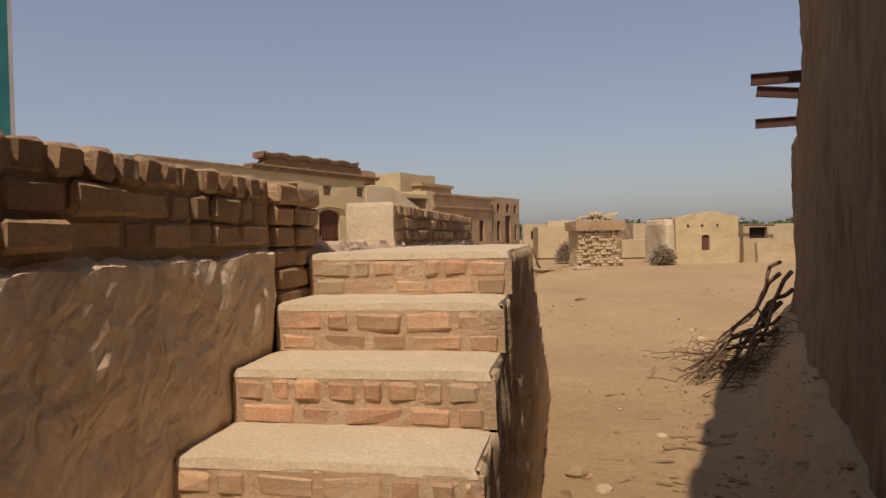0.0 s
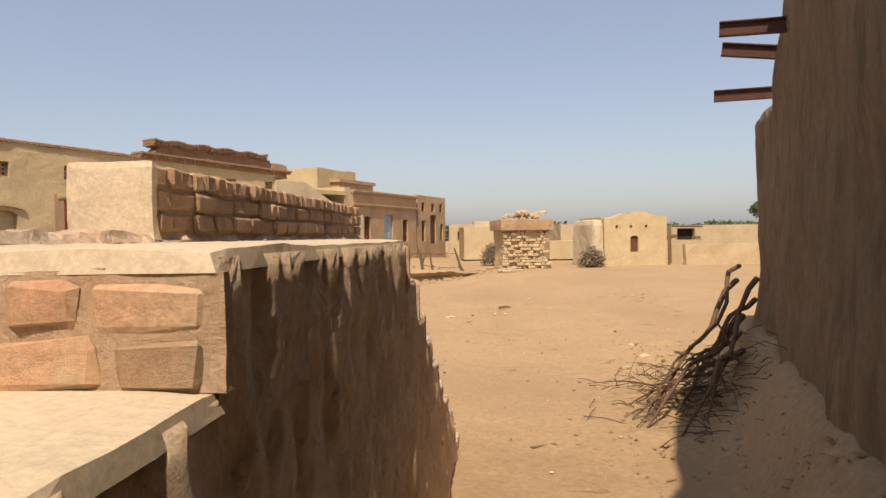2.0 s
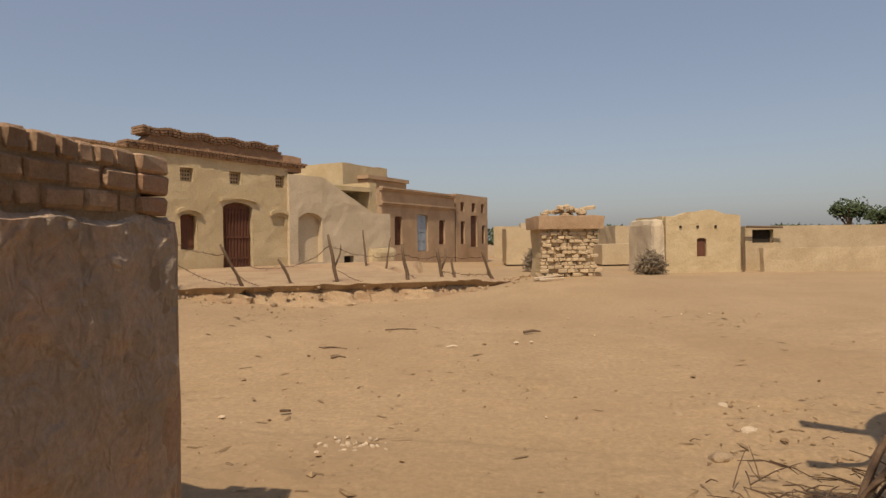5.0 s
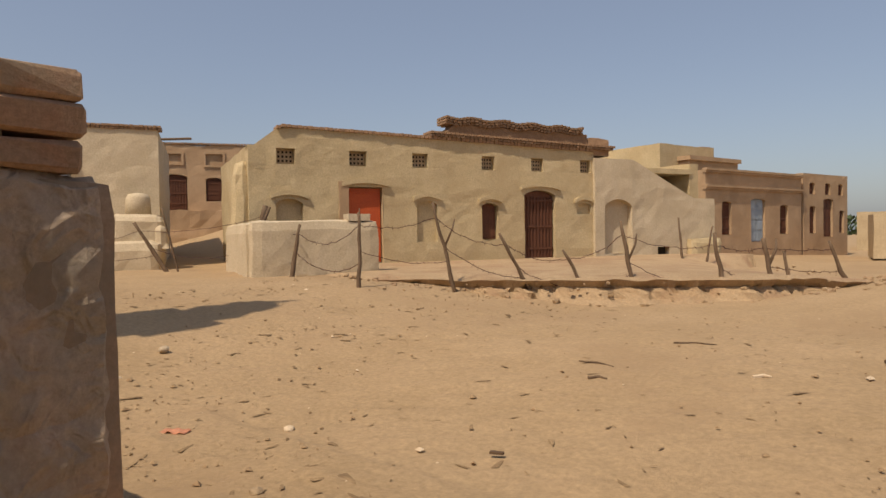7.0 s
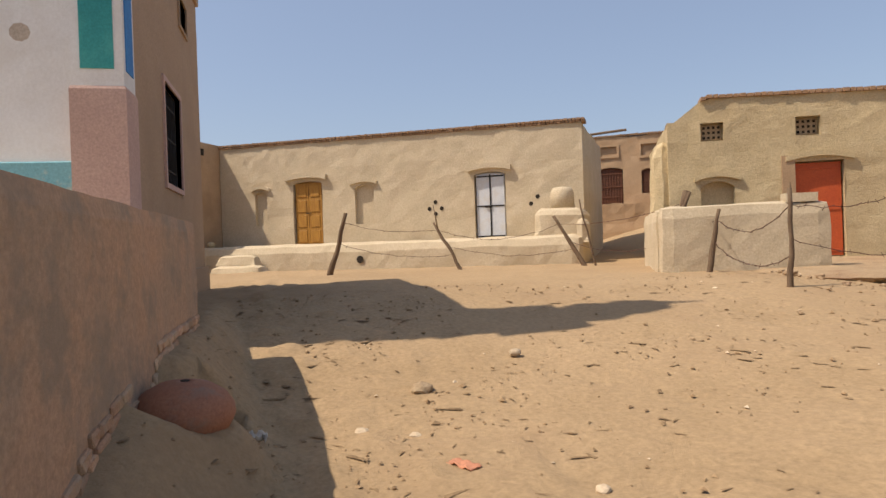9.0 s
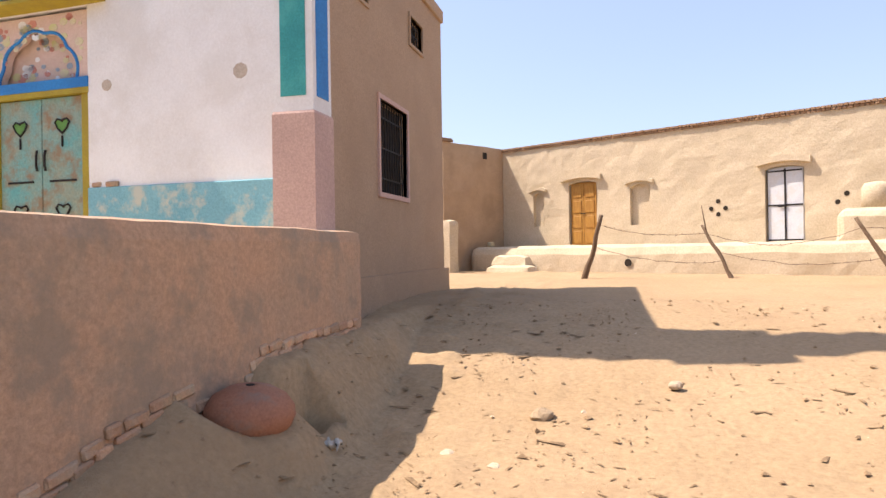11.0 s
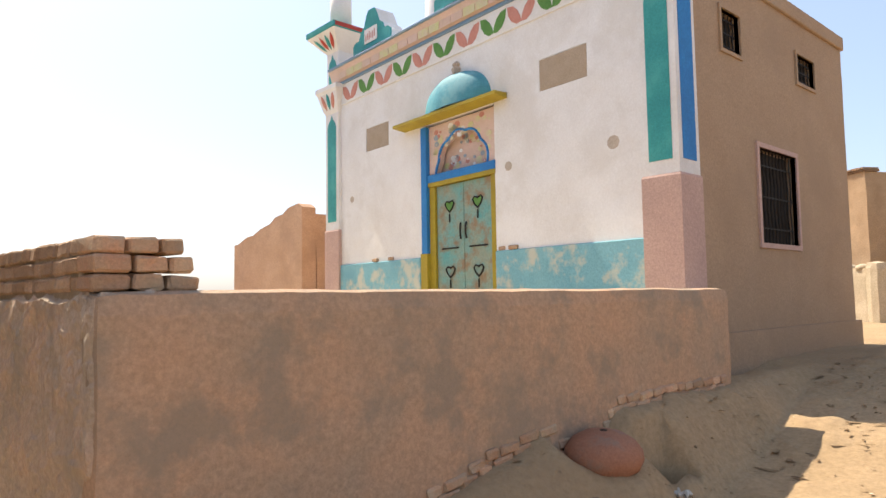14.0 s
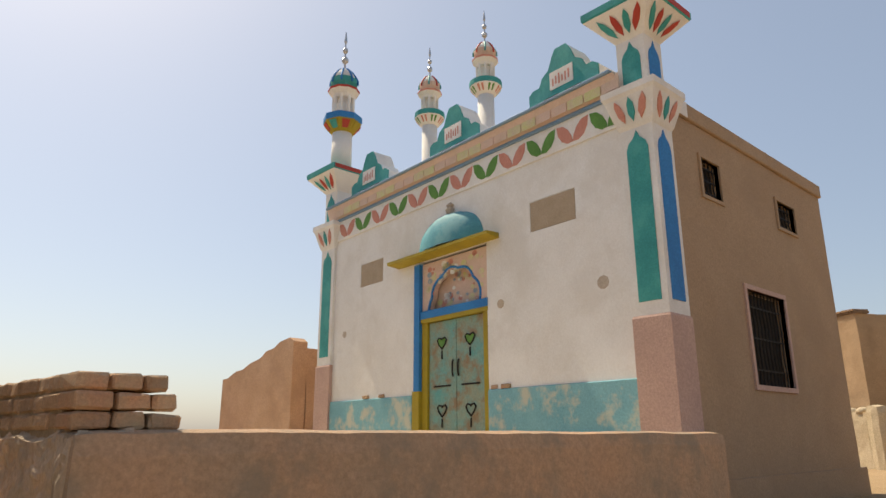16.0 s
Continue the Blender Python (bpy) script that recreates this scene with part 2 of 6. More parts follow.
def part(name, bm, material, parent, label="", smooth=False, m=None):
    me = finish(bm, name, material, smooth) if isinstance(bm, bmesh.types.BMesh) else bm
    ob = new(name, me)
    ob.parent = parent
    if m is not None:
        ob.matrix_basis = m
    return tagged(ob, label)


def solid(name, bm, material, label, category, m=None, smooth=False, group="", kind=""):
    ob = new(name, finish(bm, name, material, smooth))
    if m is not None:
        ob.matrix_basis = m
    return tagged(ob, label, category, group, kind)


def add_box(bm, x0, x1, y0, y1, z0, z1, bevel=0.0):
    vs = [bm.verts.new((x, y, z)) for z in (z0, z1) for y in (y0, y1) for x in (x0, x1)]
    fs = [bm.faces.new([vs[i] for i in f]) for f in ((0, 2, 3, 1), (4, 5, 7, 6), (0, 1, 5, 4), (2, 6, 7, 3), (0, 4, 6, 2), (1, 3, 7, 5))]
    if bevel:
        es = list({e for f in fs for e in f.edges})
        bmesh.ops.bevel(bm, geom=es, offset=bevel, segments=1, affect="EDGES")
    return vs


def box(x0, x1, y0, y1, z0, z1, bevel=0.0):
    bm = bmesh.new()
    add_box(bm, x0, x1, y0, y1, z0, z1, bevel)
    return bm


def rough_box(x0, x1, y0, y1, z0, z1, step=0.25, amp=0.02, seed=0.0, freq=1.5, round_=0.0, lean=0.0):
    """A box of subdivided faces with an uneven, hand-plastered surface; lean narrows it towards the top."""
    bm = bmesh.new()
    def axis(a, b):
        n = max(1, int(round((b - a) / step)))
        return [a + (b - a) * i / n for i in range(n + 1)]
    X, Y, Z = axis(x0, x1), axis(y0, y1), axis(z0, z1)
    seen = {}
    def v(i, j, k):
        key = (i, j, k)
        if key not in seen:
            p = Vector((X[i], Y[j], Z[k]))
            seen[key] = bm.verts.new(p)
        return seen[key]
    nx, ny, nz = len(X) - 1, len(Y) - 1, len(Z) - 1
    for i in range(nx):
        for j in range(ny):
            for k in (0, nz):
                bm.faces.new((v(i, j, k), v(i + 1, j, k), v(i + 1, j + 1, k), v(i, j + 1, k)))
    for i in range(nx):
        for k in range(nz):
            for j in (0, ny):
                bm.faces.new((v(i, j, k), v(i + 1, j, k), v(i + 1, j, k + 1), v(i, j, k + 1)))
    for j in range(ny):
        for k in range(nz):
            for i in (0, nx):
                bm.faces.new((v(i, j, k), v(i, j + 1, k), v(i, j + 1, k + 1), v(i, j, k + 1)))
    cx, cy = (x0 + x1) / 2, (y0 + y1) / 2
    for (i, j, k), w in seen.items():
        p = w.co.copy()
        q = p * freq + Vector((seed * 7.3, seed * 3.1, seed))
        d = noise.noise_vector(q) * amp + noise.noise_vector(q * 3.7) * amp * 0.45
        ex = (i in (0, nx)) + (j in (0, ny)) + (k in (0, nz))
        if k == 0:
            d.z = 0
        w.co = p + d
        if round_ and ex >= 2 and k > 0:
            c = Vector((cx, cy, (z0 + z1) / 2))
            r = (c - p)
            r = Vector((math.copysign(min(abs(r.x), 1), r.x) if i in (0, nx) else 0, math.copysign(min(abs(r.y), 1), r.y) if j in (0, ny) else 0, -1 if k == nz else 0))
            w.co += Vector((math.copysign(1, r.x) * (r.x != 0), math.copysign(1, r.y) * (r.y != 0), r.z)) * round_ * 0.3 * ex
        if lean:
            f = (p.z - z0) / max(z1 - z0, 0.01) * lean
            if i in (0, nx):
                w.co.x += f if i == 0 else -f
            if j in (0, ny):
                w.co.y += f if j == 0 else -f
    return bm


def extrude_poly(pts, t, axis="y", off=0.0):
    """A plate of thickness t from a 2D outline (a, z); axis says which way the thickness runs."""
    bm = bmesh.new()
    def mk(a, z, d):
        return (a, d, z) if axis == "y" else ((d, a, z) if axis == "x" else (a, z, d))
    f = [bm.verts.new(mk(a, z, off)) for a, z in pts]
    g = [bm.verts.new(mk(a, z, off + t)) for a, z in pts]
    bm.faces.new(f)
    bm.faces.new(g[::-1])
    for i in range(len(pts)):
        j = (i + 1) % len(pts)
        bm.faces.new((f[i], g[i], g[j], f[j]))
    return bm


def add_tube(bm, pts, radii, seg=7):
    rings = []
    for i, p in enumerate(pts):
        p = Vector(p)
        d = (Vector(pts[min(i + 1, len(pts) - 1)]) - Vector(pts[max(i - 1, 0)])).normalized()
        a = d.orthogonal().normalized()
        b = d.cross(a)
        r = radii[i] if hasattr(radii, "__len__") else radii
        rings.append([bm.verts.new(p + (a * math.cos(2 * math.pi * k / seg) + b * math.sin(2 * math.pi * k / seg)) * r) for k in range(seg)])
    for r0, r1 in zip(rings, rings[1:]):
        best = min(range(seg), key=lambda o: sum((r0[k].co - r1[(k + o) % seg].co).length for k in range(seg)))
        for k in range(seg):
            bm.faces.new((r0[k], r0[(k + 1) % seg], r1[(k + 1 + best) % seg], r1[(k + best) % seg]))
    bm.faces.new(rings[0][::-1])
    bm.faces.new(rings[-1])


def tube(pts, radii, seg=7):
    bm = bmesh.new()
    add_tube(bm, pts, radii, seg)
    return bm


def lathe(profile, seg=20, square=False):
    bm = bmesh.new()
    n = 4 if square else seg
    rings = []
    for r, z in profile:
        rr = r * (math.sqrt(2) if square else 1)
        ph = math.pi / 4 if square else 0
        rings.append([bm.verts.new((rr * math.cos(2 * math.pi * k / n + ph), rr * math.sin(2 * math.pi * k / n + ph), z)) for k in range(n)])
    for a, b in zip(rings, rings[1:]):
        for k in range(n):
            bm.faces.new((a[k], a[(k + 1) % n], b[(k + 1) % n], b[k]))
    bm.faces.new(rings[0][::-1])
    bm.faces.new(rings[-1])
    return bm


def facade(s0, s1, z0, top, openings, thick=0.35, step=0.3, amp=0.025, seed=0.0, y0=0.0):
    """A wall along local x with its outer face at y0, facing -y. top(s) is the height. Openings: (s0, s1, z0, z1, depth, arch rise);
    a depth of None goes right through."""
    bm = bmesh.new()
    S = {s0, s1}
    zs = {z0}
    for o in openings:
        S |= {o[0], o[1]}
        zs |= {o[2], o[3]}
    zmin_top = min(top(s0 + (s1 - s0) * i / 20) for i in range(21))
    zcut = max(zs | {z0}) + 0.05
    zs.add(max(zcut, min(zmin_top - 0.05, zcut + 0.05)))
    def dense(v, st):
        v = sorted(v)
        out = []
        for a, b in zip(v, v[1:]):
            n = max(1, int(math.ceil((b - a) / st)))
            out += [a + (b - a) * i / n for i in range(n)]
        return out + [v[-1]]
    S, Z = dense(S, step), dense(zs, step)
    nrow = 4
    def wob(s, z):
        q = Vector((s * 1.3 + seed * 11, z * 1.3, seed * 5))
        return noise.noise(q) * amp + noise.noise(q * 3.1) * amp * 0.5
    front = {}
    def fv(i, k):
        if (i, k) not in front:
            s = S[i]
            z = Z[k] if k < len(Z) else Z[-1] + (top(s) - Z[-1]) * (k - len(Z) + 1) / nrow
            front[i, k] = bm.verts.new((s, y0 + wob(s, z), z))
        return front[i, k]
    def inside(s, z):
        return any(o[0] < s < o[1] and o[2] < z < o[3] for o in openings)
    K = len(Z) - 1 + nrow
    for i in range(len(S) - 1):
        for k in range(K):
            if k < len(Z) - 1 and inside((S[i] + S[i + 1]) / 2, (Z[k] + Z[k + 1]) / 2):
                continue
            bm.faces.new((fv(i, k), fv(i + 1, k), fv(i + 1, k + 1), fv(i, k + 1)))
    for i in range(len(S) - 1):
        a, b = fv(i, K), fv(i + 1, K)
        c, d = [bm.verts.new((v.co.x, y0 + thick, v.co.z)) for v in (b, a)]
        bm.faces.new((a, b, c, d))
        e, f = [bm.verts.new((v.co.x, y0 + thick, z0)) for v in (b, a)]
        if not any(o[4] is None for o in openings):
            bm.faces.new((d, c, e, f))
    for i in (0, len(S) - 1):
        col = [fv(i, k) for k in range(K + 1)]
        q = [bm.verts.new((S[i], y0 + thick, v.co.z)) for v in col]
        for k in range(K):
            bm.faces.new((col[k], col[k + 1], q[k + 1], q[k]))
    for o in openings:
        a, b, z_lo, z_hi, dep, rise = o
        d = thick if dep is None else dep
        n = 10
        arc = [(b, z_hi), (a, z_hi)] if not rise else [(b - (b - a) * i / n, z_hi - rise + rise * math.sin(math.pi * i / n) ** 0.7) for i in range(n + 1)]
        loop = [(a, z_lo), (b, z_lo)] + arc
        ia, ib, lo, hi = S.index(a), S.index(b), Z.index(z_lo), Z.index(z_hi)
        f = [fv(ia, lo), fv(ib, lo)] + [bm.verts.new((s, y0 - 0.004, z)) for s, z in arc]
        if not rise:
            bm.verts.remove(f[3])
            bm.verts.remove(f[2])
            f[2:] = [fv(ib, hi), fv(ia, hi)]
        g = [bm.verts.new((s, y0 + d, z)) for s, z in loop]
        for i in range(len(loop)):
            j = (i + 1) % len(loop)
            bm.faces.new((f[i], f[j], g[j], g[i]))
        if dep is not None:
            bm.faces.new(g)
        if rise:
            top_pts = [fv(ib, hi)] + [bm.verts.new((s, y0 - 0.004, z_hi + 0.01)) for s, z in arc[1:-1]] + [fv(ia, hi)]
            for i in range(len(arc) - 1):
                bm.faces.new((f[2 + i], f[3 + i], top_pts[i + 1], top_pts[i]))
    return bm


def frame_at(p, u, z=0.0):
    """Local x along u, local y away from the viewer's side, z up."""
    u = Vector((u[0], u[1])).normalized()
    return Matrix(((u.x, -u.y, 0, p[0]), (u.y, u.x, 0, p[1]), (0, 0, 1, z), (0, 0, 0, 1)))


def site(k, yaw, x, y, z):
    """Where a plot of the village lies: drawn at size 1 about the origin, then turned, grown and set down."""
    return pose(x, y, z, 0, 0, yaw) @ Matrix.Scale(k, 4)


MOSQUE_SITE = site(1.085, 0, 0.0855, -1.137, -0.114)
SITE_A = site(1.121, -0.84, -0.348, -1.907, 0.057)
SITE_B = site(1.264, 3.248, 1.428, -2.004, -0.309)
ALLEY_SITE = site(1.2, 0, 0.14, -2.12, -0.22)
ROOF_SITE = site(1.12, 0, 0.0, -0.96, -0.145)


def smooth01(t):
    t = np.clip(t, 0, 1)
    return t * t * (3 - 2 * t)


PIT = (6.50, 10.0)


def ground_z(x, y):
    a = smooth01((-x - 5.5) / 6.5)
    b = smooth01((y - 11.2) / 6.5)
    z = -0.47 + 0.90 * (1 - (1 - a) * (1 - 0.42 * b)) + 0.28 * smooth01((5.0 - y) / 5.0) * smooth01((x + 3) / 2.0)
    mound = -0.47 + 0.86 * smooth01((-x - 1.7) / 4.6) * np.exp(-(np.maximum(y - 9.6, 0) / 0.55) ** 2) * smooth01((y - 8.8) / 0.5)
    z = np.maximum(z, mound)
    heap = -0.3 + 0.75 * np.exp(-((x - (0.29 + 0.193 * y)) / 0.36) ** 2)
    z = np.maximum(z, np.where((y < 12.2) & (y > -4), heap, -9) - 0.12)
    z = z + 2.1 * np.exp(-(((x + 27.7) / 5.1) ** 2 + ((y - 29.3) / 5.1) ** 2))
    z = z + 0.5 * np.exp(-(((x + 0.6) / 3.2) ** 2 + ((y - 25.0) / 3.6) ** 2))
    near_pot = np.exp(-(np.hypot(x + 5.78, y - 9.84) / 0.46) ** 4)
    z = z * (1 - near_pot) + 0.03 * near_pot
    z = z - 0.8 * np.exp(-(((x + PIT[0]) / 0.25) ** 10 + ((y - PIT[1]) / 0.15) ** 10))
    return z


def gz(x, y):
    return float(ground_z(np.array(float(x)), np.array(float(y))))


# ---- ground ----
def build_ground():
    def axis(lo, hi, st, far):
        core = list(np.arange(lo, hi + 1e-6, st))
        up, dn, d, x, y = [], [], st, hi, lo
        while x < far:
            d *= 1.22
            x += d
            up.append(x)
        d = st
        while y > -far:
            d *= 1.22
            y -= d
            dn.append(y)
        return np.array(dn[::-1] + core + up)
    X, Y = axis(-13.0, 4.5, 0.075, 900), axis(-1.0, 18.0, 0.075, 1500)
    gx, gy = np.meshgrid(X, Y)
    z = ground_z(gx, gy)
    flat = np.stack([gx.ravel(), gy.ravel()], 1)
    wob = np.array([noise.noise(Vector((a * 0.55, b * 0.55, 0))) * 0.045 + noise.noise(Vector((a * 2.3, b * 2.3, 5))) * 0.016 + noise.noise(Vector((a * 6.0, b * 6.0, 9))) * 0.014 for a, b in flat])
    near = np.clip(1.5 - np.hypot(flat[:, 0] + 5, flat[:, 1] - 12) / 40, 0, 1)
    shade = np.exp(-((flat[:, 1] - 10.3) / 1.3) ** 2) * (flat[:, 0] < -1.5) + np.exp(-((flat[:, 0] - 1.9) / 1.2) ** 2) * (flat[:, 1] < 14)
    lump = np.array([max(0.0, noise.noise(Vector((a * 3.1, b * 3.1, 21)))) * 0.10 for a, b in flat]) * np.clip(shade, 0, 1)
    z = z.ravel() + wob * near + lump
    nx = len(X)
    i = np.arange(len(Y) - 1)[:, None] * nx + np.arange(nx - 1)[None, :]
    i = i.ravel()
    me = bpy.data.meshes.new("ground")
    me.from_pydata(np.column_stack([flat, z]).tolist(), [], np.stack([i, i + 1, i + nx + 1, i + nx], 1).tolist())
    me.polygons.foreach_set("use_smooth", [True] * len(me.polygons))
    me.materials.append(SAND)
    tagged(new("ground", me), "dry trodden sandy earth of a village square", "ground", kind="structure")


build_ground()

# ---- courtyard of the mosque ----
WALL_TOP, FLOOR = 1.46, 1.36
LEAN_X = -0.0698


def wx(y):
    """The outer face of the courtyard's long wall."""
    return -1.54 + LEAN_X * (y - 3.0)


def along(y):
    """A frame on the long wall: local x runs with +y of the world, local y to the inside."""
    return frame_at((wx(y), y), (LEAN_X, 1.0))


def brick_mesh(name, l, d, h, seed, material):
    rnd = random.Random(seed)
    bm = bmesh.new()
    vs = add_box(bm, 0.006, l - 0.006, 0, d, 0.004, h - 0.006)
    bmesh.ops.bevel(bm, geom=list(bm.edges), offset=min(0.014, h * 0.16), segments=1, affect="EDGES")
    for v in bm.verts:
        v.co += Vector((rnd.uniform(-1, 1), rnd.uniform(-1, 1), rnd.uniform(-1, 1))) * 0.006
    return finish(bm, name, material)


BRICKS = {}


def get_brick(l, d, h, k, material):
    key = (round(l, 2), round(d, 2), round(h, 3), k, material.name)
    if key not in BRICKS:
        BRICKS[key] = brick_mesh("brick", l, d, h, hash_of(key), material)
    return BRICKS[key]


def hash_of(key):
    return sum(ord(c) * (i + 1) for i, c in enumerate(str(key))) % 100000


def build_court():
    long_a = thing("wall_courtyard_long", "rendered courtyard wall topped with loose clay brick courses", "wall", along(3.0), kind="structure")
    part("render_south", rough_box(-4.6, 0.025, 0.0, 0.36, -0.9, WALL_TOP, 0.045, 0.028, 1.0, 4.4, 0.05), PALE_RENDER, long_a)
    part("render_far", rough_box(-9.0, -4.62, 0.0, 0.36, -0.9, WALL_TOP, 0.4, 0.03, 1.5, 2.4), RENDER, long_a)
    part("render_north", rough_box(0.60, 6.57, 0.0, 0.36, -0.9, WALL_TOP, 0.042, 0.03, 2.0, 4.4, 0.04), RENDER, long_a)
    part("pier_core", box(0.035, 0.56, 0.05, 0.34, -0.5, 1.72), MORTAR, long_a)
    part("bedding_south", box(-8.9, 0.0, 0.034, 0.33, WALL_TOP - 0.05, 1.735), MORTAR, long_a)
    part("bedding_north", box(2.23, 6.30, 0.034, 0.36, WALL_TOP - 0.05, 1.735), MORTAR, long_a)
    rnd = random.Random(4)
    def course(x0, x1, z, h, y, d, material=BRICK, lens=(0.21, 0.23, 0.12, 0.22, 0.25)):
        x = x0
        while x < x1 - 0.03:
            l = min(rnd.choice(lens), x1 - x)
            if x1 - x - l < 0.06:
                l = x1 - x
            ob = part("brick", get_brick(l, d, h, rnd.randrange(3), material), None, long_a)
            ob.matrix_basis = pose(x, y + rnd.uniform(-0.012, 0.012), z, rnd.uniform(-1.5, 1.5), 0, rnd.uniform(-1.5, 1.5))
            x += l
    head = (0.115, 0.12, 0.13, 0.11)
    for k, (z, h) in enumerate(((1.46, 0.095), (1.555, 0.1), (1.655, 0.1))):
        course(-3.2, 0.01, z, h, 0.015, 0.33, lens=(0.21, 0.24, 0.13, 0.22) if k < 2 else head)
        course(2.21, 6.25, z, h, 0.015, 0.36, lens=(0.21, 0.24, 0.13, 0.22) if k < 2 else head)
    for k in range(6):
        course(0.04, 0.575, 1.16 + k * 0.097, 0.097, 0.0, 0.37, lens=(0.23, 0.25, 0.13))
    part("bedding_far_south", box(-8.9, -3.22, 0.02, 0.35, WALL_TOP, 1.75, 0.03), BRICK, long_a)
    part("end_plaster", rough_box(2.155, 2.205, 0.01, 0.39, WALL_TOP - 0.03, 1.765, 0.035, 0.008, 4.0, 6.0, 0.01), TREAD, long_a, "cream plaster smeared over the brick end")
    # loose courses stepping down at the far corner
    for k, (sizes, z, h) in enumerate((((0.2, 0.18, 0.19), 1.46, 0.095), ((0.21, 0.19, 0.14), 1.555, 0.1), ((0.18, 0.17, 0.13), 1.655, 0.1))):
        y = 0.0
        for j, l in enumerate(sizes):
            ob = part("brick", get_brick(l, 0.24, h, j, BRICK_RED), None, long_a)
            ob.matrix_basis = pose(6.50 + rnd.uniform(-0.012, 0.012), y, z, rnd.uniform(-1, 1), rnd.uniform(-2, 2), 90 + rnd.uniform(-2, 2))
            y += l + 0.006
    short = thing("wall_courtyard_short", "brown patchy cement-rendered courtyard wall with exposed brick footing", "wall", pose(wx(9.56), 9.585, 0), kind="structure")
    part("render", rough_box(-6.68, -0.002, -0.34, 0.0, -0.6, WALL_TOP, 0.13, 0.014, 3.0, 1.3, 0.03), COURT, short)
    part("wall_tie", box(-6.66, -6.2, -0.85, -0.345, -0.6, WALL_TOP - 0.03), COURT, short)
    # exposed footing course that follows the rising ground
    x = -0.15
    while x > -6.4:
        l = rnd.choice((0.17, 0.21, 0.23, 0.14))
        z = gz(wx(9.5) + x, 9.66)
        ob = part("brick", get_brick(l, 0.1, 0.085, rnd.randrange(3), BRICK_RED), None, short)
        ob.matrix_basis = pose(x - l, -0.075, z + 0.045 + rnd.uniform(-0.01, 0.012), 0, 7 + rnd.uniform(-4, 4), 0)
        ob2 = part("brick", get_brick(l, 0.1, 0.085, rnd.randrange(3), BRICK_RED), None, short)
        ob2.matrix_basis = pose(x - l + 0.08, -0.068, z - 0.045, 0, 7, 0)
        x -= l + 0.012
    solid("floor_courtyard", box(-9.4, wx(9.5) - 0.33, -6, 9.18, 0.0, FLOOR), TREAD, "raised earth and screed courtyard floor", "floor", kind="structure")
    solid("floor_courtyard_west", box(-15.5, -9.4, -6, 0.4, 0.0, FLOOR - 0.004), TREAD, "raised earth courtyard floor beside the mosque", "floor", kind="structure")
    solid("wall_courtyard_south", rough_box(-14.5, -1.2, -6.4, -6.0, -0.8, 1.5, 0.5, 0.03, 5), RENDER, "low rendered courtyard wall", "wall", kind="structure")


build_court()


